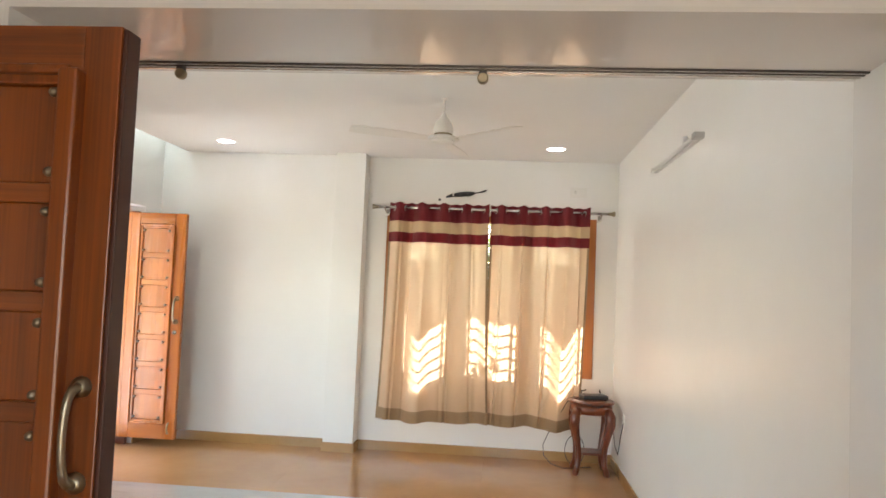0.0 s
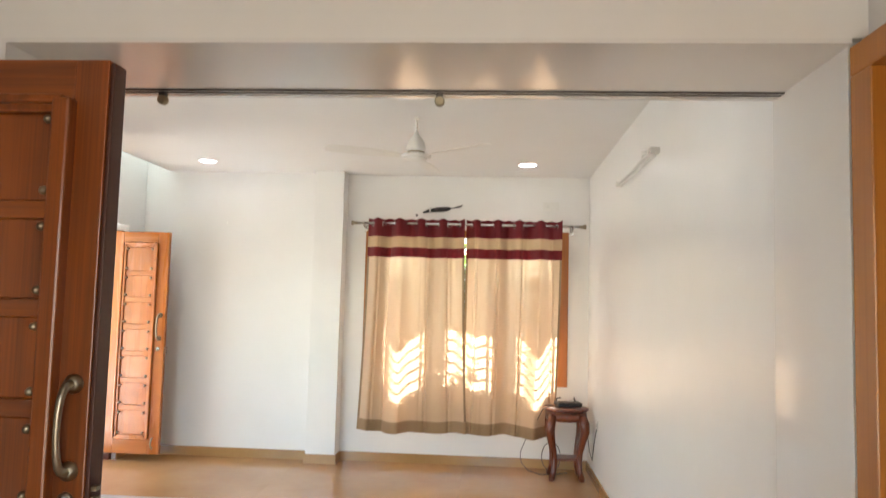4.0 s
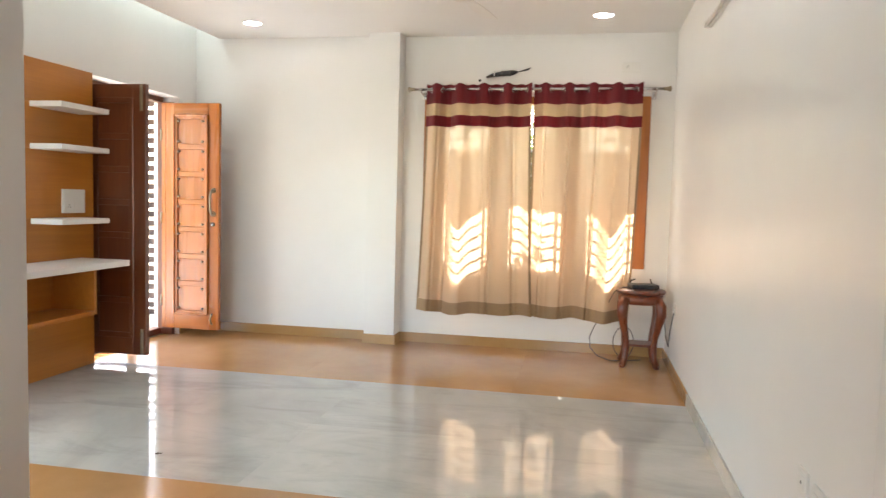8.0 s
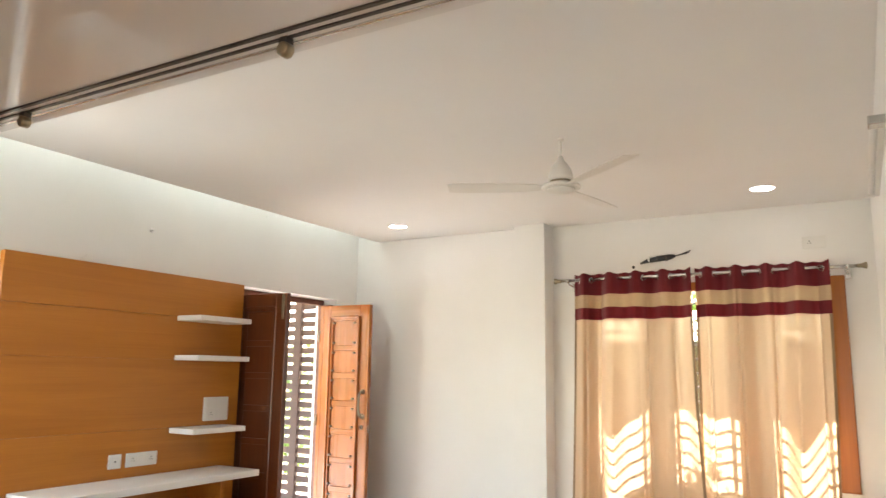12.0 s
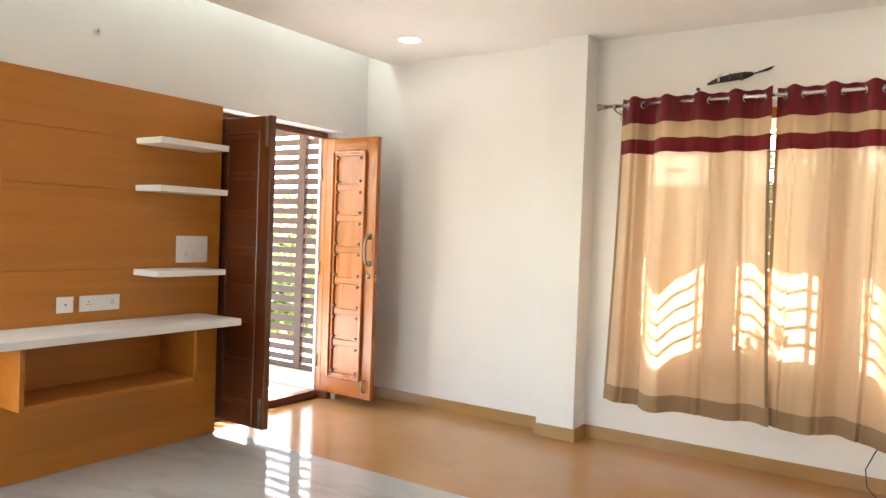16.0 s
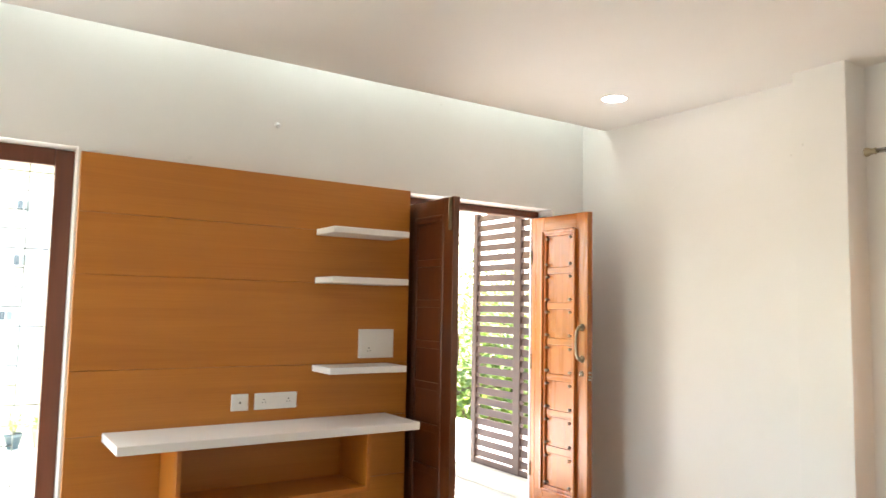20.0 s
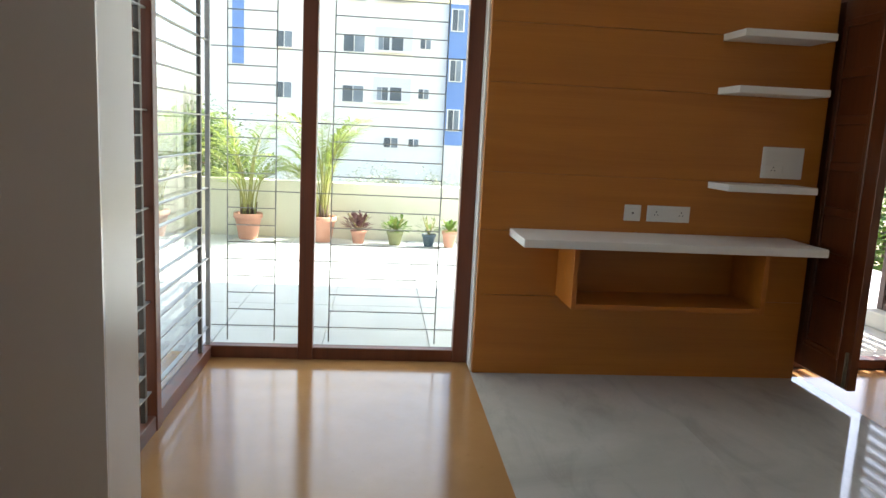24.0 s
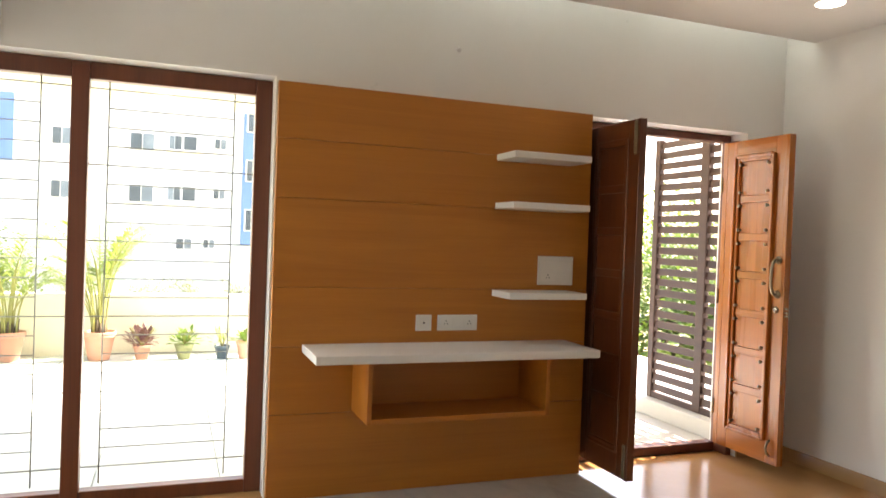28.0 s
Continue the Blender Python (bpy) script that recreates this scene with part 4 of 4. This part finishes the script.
part("bell", turned(bmesh.new(), [(0.064, 2.520), (0.065, 2.54), (0.061, 2.565), (0.052, 2.590), (0.036, 2.612), (0.018, 2.632), (0.012, 2.655)], (0, 0, 0), 30), FAN_WHITE, fan)
part("trim_ring", turned(bmesh.new(), [(0.056, 2.507), (0.0575, 2.509), (0.0575, 2.519), (0.056, 2.5205)], (0, 0, 0), 36), BRONZE, fan, "dark ring under the bell")
part("motor", turned(bmesh.new(), [(0.066, 2.476), (0.100, 2.478), (0.104, 2.486), (0.100, 2.496), (0.074, 2.503), (0.060, 2.508)], (0, 0, 0), 36), FAN_WHITE, fan)
part("bottom_cap", turned(bmesh.new(), [(0.001, 2.452), (0.040, 2.454), (0.062, 2.461), (0.072, 2.470), (0.074, 2.4755)], (0, 0, 0), 36), FAN_WHITE, fan)
for k in range(3):
    a = math.radians(202 + 120 * k)
    bm, n = bmesh.new(), 12
    top, low = [], []
    for i in range(n + 1):
        s = i / n
        r = 0.095 + 0.505 * s
        wid = 0.020 + 0.036 * math.sin(min(1, s * 1.5 + 0.15) * math.pi / 2) * (1 - 0.25 * max(0, s - 0.9) / 0.1)
        tw = math.radians(11)
        for side in (-1, 1):
            p = Vector((r, side * wid, 2.488 + side * wid * math.sin(tw) + 0.008 * s))
            top.append(bm.verts.new(Matrix.Rotation(a, 3, "Z") @ p))
            low.append(bm.verts.new(Matrix.Rotation(a, 3, "Z") @ (p - Vector((0, 0, 0.004)))))
    for i in range(n):
        q = [2 * i, 2 * i + 1, 2 * i + 3, 2 * i + 2]
        bm.faces.new([top[j] for j in q])
        bm.faces.new([low[j] for j in q[::-1]])
        for side in (0, 1):
            bm.faces.new((top[2 * i + side], top[2 * i + 2 + side], low[2 * i + 2 + side], low[2 * i + side]))
    for i in (0, 2 * n):
        bm.faces.new((top[i], top[i + 1], low[i + 1], low[i]))
    part("blade", bm, FAN_WHITE, fan)

# ---- lamps ----
for x, y in ((-2.068, 6.865), (0.826, 6.865), (-2.068, 3.43), (0.826, 3.43)):
    d = thing("downlight", "round lit downlight set in the white ceiling", "light fixture", (x, y, ZC), "ceiling downlights")
    part("rim", turned(bmesh.new(), [(0.082, 0.0), (0.082, -0.004), (0.076, -0.006), (0.074, -0.003), (0.074, 0.0)], (0, 0, 0), 32), PLASTIC, d)
    part("diffuser", turned(bmesh.new(), [(0.073, 0.0), (0.073, -0.003), (0.001, -0.0035)], (0, 0, 0), 32), LAMP_WHITE, d)
for y in (4.12, 5.42, 6.72):
    d = thing("cove_lamp", "lit lamp hidden up in the ceiling slot", "light fixture", (-2.79, y, 3.1), "lamps of the ceiling slot")
    part("lamp_base", block(-0.03, 0.03, -0.62, 0.62, -0.03, 0.0, 0.003), PLASTIC, d)
    part("lamp_tube", block(-0.02, 0.02, -0.60, 0.60, -0.05, -0.0305, 0.004), COVE, d)

# ---- sliding track ----
track = thing("sliding_track", "twin dark metal sliding track under the beam", "track", (0, 2.802, ZS))
part("rail", block(JX + 0.012, LX, -0.030, -0.020, -0.005, 0, 0.001), DARK_METAL, track)
part("rail", block(JX + 0.012, LX, -0.004, 0.006, -0.005, 0, 0.001), DARK_METAL, track)
part("rail", block(JX + 0.012, LX, 0.022, 0.030, -0.005, 0, 0.001), CHROME, track)
part("channel", block(JX + 0.012, LX, -0.020, 0.022, -0.002, 0), PLASTIC, track)
for x in (-0.558, 0.352):
    h = thing("track_roller", "dark round roller hanging from the sliding track", "roller", (x, 2.806, ZS - 0.002), "track rollers")
    part("stem", block(-0.011, 0.011, -0.012, 0.010, -0.022, 0.0, 0.002), DARK_METAL, h)
    part("wheel", turned(bmesh.new(), [(0.012, -0.014), (0.016, -0.011), (0.016, 0.008), (0.012, 0.011)], (0, 0, -0.026), 20, "y"), BRONZE, h)
for x, y, z in ((-2.073, YF, 2.250), (-1.120, CY, 2.350), (-1.272, YF, 2.336)):
    single("wall_nail", turned(bmesh.new(), [(0.004, 0.0), (0.004, -0.004), (0.006, -0.005), (0.0055, -0.008), (0.001, -0.009)], (0, 0, 0), 10, "y"), PLASTIC, "small painted nail head in the white painted wall", "nail", (x, y, z), "wall nails")
single("wall_hook", turned(bmesh.new(), [(0.016, 0.0), (0.016, 0.003), (0.007, 0.005), (0.006, 0.022), (0.001, 0.023)], (0, 0, 0), 14, "x"), SHADE_GREY, "small grey hook plug high on the white wall", "hook", (XL, 5.034, 2.463))

b = bmesh.new()
turned(b, [(0.010, 0.0), (0.012, 0.002), (0.008, 0.004), (0.001, 0.005)], (0, 0, 0), 9)
turned(b, [(0.006, 0.0), (0.007, 0.002), (0.001, 0.003)], (0.014, 0.008, 0), 7)
single("floor_debris", b, SOIL, "small dark crumb of dirt lying on the marble floor", "debris", (-1.31, 4.30, 0.0))

# ---- outside ----
TZ = -0.05
setting("ground", block(-900, 900, -900, 900, -3.6, -3.5), EARTH, "dry open ground far below the terrace", "ground")
terrace = setting("terrace", block(-8.15, -1.12, -3.0, 9.4, -0.45, TZ - 0.012), CONCRETE, "sunlit terrace slab", "terrace")
tm = mesh_of("terrace_tile", block(-0.337, 0.337, -0.337, 0.337, -0.012, 0.0, 0.003), TILE)
for i in range(10):
    for j in range(18):
        x, y = -7.94 + i * 0.68, -2.95 + j * 0.68
        if x > -3.2 and y > 1.9:
            continue
        ob = new("terrace_tile", tm)
        ob.parent = terrace
        ob.location = (x + 0.34, y + 0.34, TZ)
setting("parapet", block(-8.15, -7.95, -3.0, 5.4, -0.45, 0.635, 0.01), EXTERIOR, "low cream painted terrace parapet", "parapet")
setting("parapet_side", block(-7.95, -1.12, -3.0, -2.8, -0.45, 0.635, 0.01), EXTERIOR, "low cream painted terrace parapet", "parapet")
setting("outer_wall", block(-3.17, -3.161, 4.03, 5.92, -0.4, 3.3), EXTERIOR, "cream outside wall face", "wall")
# Roof out of view; overhang stretched west to keep sun off the floor.
setting("roof_slab", block(-4.25, XR + 0.3, 2.0, 7.80, 3.25, 3.40), EXTERIOR, "unseen flat concrete roof slab, overhang added to block sun", "roof")
setting("terrace_canopy", block(-5.95, -4.255, -3.0, 7.1, 2.47, 2.65, 0.01), EXTERIOR, "cream painted canopy slab over the terrace", "roof")
setting("canopy_link", block(-4.25, -3.18, -3.0, 7.1, 2.47, 2.65), EXTERIOR, "cream painted canopy slab along the house", "roof")
setting("door_ledge", block(-4.9, -3.035, 5.75, 7.9, -0.45, 0.0, 0.01), CONCRETE, "pale stone landing outside the door", "landing")
setting("kerb_ledge", block(-4.55, -3.035, 7.24, 7.48, 0.0, 0.13, 0.01), CONCRETE, "low pale kerb under the louvre screen", "kerb")

louvre = thing("louvre_screen", "dark brown wooden louvre screen outside the open door", "screen", (0, 7.36, 0.13))
for x, w in ((-4.14, 0.03), (-3.56, 0.043), (-3.065, 0.03)):
    part("post", block(x - w, x + w, -0.025, 0.025, 0, 2.15, 0.004), SCREEN, louvre)
part("bottom_rail", block(-4.11, -3.095, -0.02, 0.02, 0.0, 0.05, 0.003), SCREEN, louvre)
for k in range(24):
    z = 0.090 + 0.0875 * k
    for x0, x1 in ((-4.11, -3.603), (-3.517, -3.095)):
        m = block(x0, x1, -0.007, 0.007, -0.029, 0.029, 0.003)
        s = part("slat", m, SCREEN, louvre)
        s.location.z = z
        s.rotation_euler.x = radians(-9)


def rand_leaf(bm, at, d, length, width, up, droop=0.3):
    """One pointed leaf of four faces, bent along its length."""
    d = d.normalized()
    side = d.cross(up)
    side = side.normalized() if side.length > 1e-4 else d.orthogonal().normalized()
    down = Vector((0, 0, -1))
    mid = at + d * length * 0.5 + down * length * droop * 0.15
    tip = at + d * length + down * length * droop * 0.6
    a, l, r, t = bm.verts.new(at), bm.verts.new(mid + side * width), bm.verts.new(mid - side * width), bm.verts.new(tip)
    m = bm.verts.new(mid + up * width * 0.3)
    for q in ((a, l, m), (a, m, r), (l, t, m), (m, t, r)):
        bm.faces.new(q)


def pot(ob, r, h, mat):
    part("pot", turned(bmesh.new(), [(r * 0.62, 0), (r * 0.66, 0.01), (r * 0.92, h * 0.80), (r, h * 0.80), (r * 1.02, h * 0.84), (r * 1.02, h * 0.98), (r * 0.98, h), (r * 0.90, h * 0.99), (r * 0.88, h * 0.9)], (0, 0, 0), 28), mat, ob)
    part("soil", turned(bmesh.new(), [(r * 0.87, h * 0.88), (r * 0.86, h * 0.91), (0.001, h * 0.92)], (0, 0, 0), 24), SOIL, ob)


def palm(at, r, h, tall, seed, label, count=24, fine=1.0):
    rnd = random.Random(seed)
    ob = thing("potted_palm", label, "plant", at, "potted palms on the terrace")
    pot(ob, r, h, TERRACOTTA)
    stems, leaves = bmesh.new(), bmesh.new()
    for k in range(count):
        a = rnd.uniform(0, 2 * math.pi)
        base = Vector((math.cos(a), math.sin(a), 0)) * rnd.uniform(0, r * 0.55) + Vector((0, 0, h * 0.88))
        lean = Vector((math.cos(a), math.sin(a), 0)) * rnd.uniform(0.16, 0.66)
        height = tall * rnd.uniform(0.55, 1.0) - h
        pts = [base + lean * (s ** 2.2) + Vector((0, 0, height * (s - 0.18 * s ** 4))) for s in [j / 9 for j in range(10)]]
        swept(stems, pts, [0.012 * (1 - 0.75 * j / 9) for j in range(10)], 5)
        out = (lean.normalized() * 0.9 + Vector((0, 0, 0.35))).normalized()
        for j in range(5, 10):
            for q in range(4):
                s = (j + q / 4) / 9.8
                p = base + lean * (s ** 2.2) + Vector((0, 0, height * (s - 0.18 * s ** 4)))
                for side in (-1, 1):
                    d = (pts[min(j + 1, 9)] - pts[j - 1]).normalized() * 0.75 + side * out.cross(Vector((0, 0, 1))).normalized() * 0.9 + Vector((rnd.uniform(-0.2, 0.2), rnd.uniform(-0.2, 0.2), 0.1))
                    rand_leaf(leaves, p, d, rnd.uniform(0.17, 0.31) / fine, rnd.uniform(0.009, 0.015) * fine, Vector((0, 0, 1)), 0.5)
    tuft = bmesh.new()
    for k in range(22):
        a, q = rnd.uniform(0, 6.28), rnd.uniform(0.01, r * 0.5)
        p = Vector((q * math.cos(a), q * math.sin(a), h * 0.88))
        swept(tuft, [p, p + Vector((0.3 * q * math.cos(a), 0.3 * q * math.sin(a), rnd.uniform(0.05, 0.17)))], [0.018, 0.009], 6)
    part("stem_base", tuft, BARK, ob, "dark fibrous stem bases")
    part("stems", stems, STEM, ob)
    tagged(part("fronds", leaves, PALM, ob, "feathery yellow-green fronds"), kind="stuff")
    return ob


def bushy(name, at, r, h, potmat, leafmat, size, count, seed, label, length=0.12, width=0.02):
    rnd = random.Random(seed)
    ob = thing(name, label, "plant", at, "small potted plants on the terrace")
    pot(ob, r, h, potmat)
    bm, st = bmesh.new(), bmesh.new()
    for k in range(7):
        a = rnd.uniform(0, 6.28)
        swept(st, [(0, 0, h * 0.88), (0.3 * size * math.cos(a), 0.3 * size * math.sin(a), h + size * 0.4), (0.55 * size * math.cos(a), 0.55 * size * math.sin(a), h + size * 0.8)], [0.006, 0.005, 0.003], 5)
    for k in range(count):
        a, e = rnd.uniform(0, 6.28), rnd.uniform(0.05, 1.4)
        d = Vector((math.cos(a) * math.cos(e), math.sin(a) * math.cos(e), math.sin(e)))
        p = Vector((0, 0, h * 0.95)) + d * size * rnd.uniform(0.15, 0.75)
        rand_leaf(bm, p, d + Vector((rnd.uniform(-0.4, 0.4), rnd.uniform(-0.4, 0.4), rnd.uniform(-0.1, 0.4))), length * rnd.uniform(0.6, 1.1), width, Vector((0, 0, 1)), 0.4)
    part("twigs", st, STEM, ob)
    tagged(part("leaves", bm, leafmat, ob), kind="stuff")
    return ob


palm((-7.70, 1.97, TZ), 0.165, 0.31, 1.72, 5, "sparse yellow-green areca palm in a terracotta pot by the parapet", 14, 0.8)
palm((-7.66, 2.84, TZ), 0.165, 0.31, 1.80, 9, "tall dense areca palm in a terracotta pot by the parapet")
palm((-7.70, 0.90, TZ), 0.165, 0.31, 1.75, 14, "yellow-green areca palm in a terracotta pot by the parapet")
palm((-7.70, -0.5, TZ), 0.165, 0.31, 1.75, 15, "yellow-green areca palm in a terracotta pot by the parapet")
bushy("potted_plant", (-7.64, 3.27, TZ), 0.095, 0.16, TERRACOTTA, RED_LEAF, 0.24, 170, 21, "purple-leaved plant in a small clay pot", 0.13, 0.018)
bushy("potted_plant", (-7.60, 3.705, TZ), 0.10, 0.17, GREEN_POT, GREEN_LEAF, 0.20, 110, 22, "light green plant in a mossy clay pot", 0.12, 0.022)
bushy("potted_plant", (-7.57, 4.108, TZ), 0.085, 0.15, BLUE_POT, GREEN_LEAF, 0.26, 34, 23, "sparse seedling in a dark blue pot", 0.08, 0.012)
bushy("potted_plant", (-7.55, 4.35, TZ), 0.09, 0.20, TERRACOTTA, GREEN_LEAF, 0.16, 90, 24, "low green plant in a clay pot", 0.10, 0.02)


def tree(name, at, tall, spread, seed, label, leafmat=None, count=6500, size=0.19):
    rnd = random.Random(seed)
    ob = thing(name, label, "tree", at, "trees beyond the terrace")
    wood, crown = bmesh.new(), bmesh.new()
    swept(wood, [(0, 0, 0), (0.05, 0.02, tall * 0.25), (-0.04, 0.06, tall * 0.5), (0.0, 0.0, tall * 0.8)], [tall * 0.03, tall * 0.024, tall * 0.018, tall * 0.006], 9)
    tips = []
    for k in range(11):
        a, s = rnd.uniform(0, 6.28), rnd.uniform(0.35, 0.75)
        b = Vector((0, 0, tall * s))
        e = b + Vector((math.cos(a), math.sin(a), rnd.uniform(0.3, 0.9))) * spread * rnd.uniform(0.45, 0.9)
        m = (b + e) / 2 + Vector((0, 0, -0.05 * tall))
        swept(wood, [b, m, e], [tall * 0.012, tall * 0.008, tall * 0.003], 6)
        tips += [e, m, (m + e) / 2]
    tips.append(Vector((0, 0, tall * 0.9)))
    for k in range(count):
        c = rnd.choice(tips)
        p = c + Vector((rnd.gauss(0, 1), rnd.gauss(0, 1), rnd.gauss(0, 0.8))) * spread * 0.24
        d = Vector((rnd.uniform(-1, 1), rnd.uniform(-1, 1), rnd.uniform(-0.4, 0.8)))
        rand_leaf(crown, p, d, size * rnd.uniform(0.7, 1.4), size * 0.3, Vector((rnd.uniform(-0.4, 0.4), rnd.uniform(-0.4, 0.4), 1)).normalized(), 0.4)
    part("trunk", wood, BARK, ob)
    tagged(part("crown", crown, leafmat or TREE_LEAF, ob), kind="stuff")
    return ob


tree("tree", (-22, -6.6, -3.5), 7.2, 3.0, 31, "broad green tree beyond the terrace")
tree("tree", (-19, -9.5, -3.5), 6.8, 3.0, 32, "broad green tree beyond the terrace")
tree("tree", (-30, -3.6, -3.5), 5.3, 2.4, 33, "low green tree beyond the terrace")
tree("tree", (-16, -15.0, -3.5), 7.5, 3.2, 34, "broad green tree beyond the terrace")
tree("tree", (-12, 15.5, -3.5), 5.9, 2.6, 35, "green garden tree beyond the louvre screen", GREEN_LEAF, 4000)
tree("tree", (-9.0, 11.0, -3.5), 5.2, 1.5, 36, "dense green garden tree beyond the louvre screen", GREEN_LEAF, 5000, 0.15)
tree("tree", (-16.5, 17.5, -3.5), 6.0, 2.8, 37, "green garden tree beyond the louvre screen", GREEN_LEAF, 3000)
tree("tree", (0.35, 12.0, -3.5), 7.6, 1.5, 38, "green tree outside the curtained window", GREEN_LEAF, 4500, 0.17)
tree("tree", (-0.22, 9.3, -3.5), 6.68, 0.5, 39, "slender young tree close outside the curtained window", GREEN_LEAF, 900, 0.10)
tree("tree", (0.22, 9.5, -3.5), 6.15, 0.75, 40, "small leafy tree close outside the curtained window", GREEN_LEAF, 1500, 0.13)
tree("tree", (0.98, 9.55, -3.5), 6.25, 0.75, 41, "small leafy tree close outside the curtained window", GREEN_LEAF, 1500, 0.13)
for k, (x, y, tall) in enumerate(((-43, -1.5, 2.0), (-42, 2.2, 1.6), (-44, 4.6, 2.1), (-43, 7.4, 1.9), (-42, -5.0, 2.4))):
    tree("shrub", (x, y, -3.5), tall, 1.5, 50 + k, "pale green shrub at the foot of the building, haze in its colour", HAZED_LEAF, 700, 0.18)
# Unseen wall, added to cut off the low sun on the curtains.
setting("sun_cut_wall", block(-1.6, 3.2, 8.55, 8.75, -3.5, 1.82, 0.01), DARK_OLIVE, "unseen dark wall added outside the window to cut low sun", "wall")

# apartment building beyond the terrace
BX = -49.0
bld = thing("apartment_building", "white apartment building with blue bays and many windows", "building", (BX, 1.31, -2.83))
part("wall", block(-9, 0, -9.6, 6.45, -0.68, 16.6), HOUSE, bld, "white rendered facade")
part("blue_bay", block(-9, 0.35, 6.45, 9.6, 3.3, 16.6), HOUSE_BLUE, bld, "blue rendered bay")
part("bay_base", block(-9, 0.30, 6.45, 9.6, -0.68, 3.3), HOUSE, bld)
part("blue_strip", block(-2, 0.12, -7.70, -6.97, 8.0, 16.6), HOUSE_BLUE, bld, "blue rendered strip")
part("side_wing", block(-9, -0.6, 9.6, 26, -0.68, 16.6), HOUSE, bld, "white rendered wing")
part("roof", block(-9.2, 0.4, -9.8, 26, 16.6, 17.0), HOUSE, bld)


def far_window(y0, y1, z0, z1, proud=0.0, panes=2):
    """A white surround; each second pane slid open, its unlit inside painted as a dark sheet."""
    w = part("window", block(proud, proud + 0.08, y0 - 0.07, y1 + 0.07, z0 - 0.07, z1 + 0.07), HOUSE, bld)
    wid = (y1 - y0) / panes
    for k in range(panes):
        part("pane", block(proud + 0.081, proud + 0.10, y0 + k * wid + 0.03, y0 + (k + 1) * wid - 0.03, z0, z1), UNLIT_PANE if k == 0 else DARK_PANE, w)


for f in range(4):
    z = 6.95 + 3.28 * f           # heads of the windows
    far_window(-4.88, -3.82, z - 1.0, z)
    far_window(-0.48, 0.95, z - 1.05, z)
    # Flat balcony: the grey panel carries the recess's shade in its colour.
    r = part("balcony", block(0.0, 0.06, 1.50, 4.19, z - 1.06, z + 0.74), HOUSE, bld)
    part("recess_shade", block(0.061, 0.07, 1.58, 4.11, z - 1.0, z + 0.66), SHADE_GREY, r)
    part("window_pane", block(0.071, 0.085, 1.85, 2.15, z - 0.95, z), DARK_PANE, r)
    part("window_pane", block(0.071, 0.085, 2.18, 2.57, z - 0.95, z), UNLIT_PANE, r)
    part("door_pane", block(0.071, 0.085, 2.73, 3.49, z - 1.0, z + 0.02), UNLIT_PANE, r)
    part("railing", block(0.20, 0.24, 1.58, 4.11, z - 1.0, z - 0.86), HOUSE, r)
    far_window(4.62, 5.36, z - 0.62, z)
    far_window(6.68, 7.45, z - 2.63, z - 1.30, 0.35)
    far_window(12.0, 13.5, z - 1.05, z, -0.6, 3)
    far_window(17.0, 18.4, z - 1.05, z, -0.6, 3)
far_window(2.40, 3.38, 2.96, 3.60)
far_window(4.08, 4.81, 3.07, 3.58)
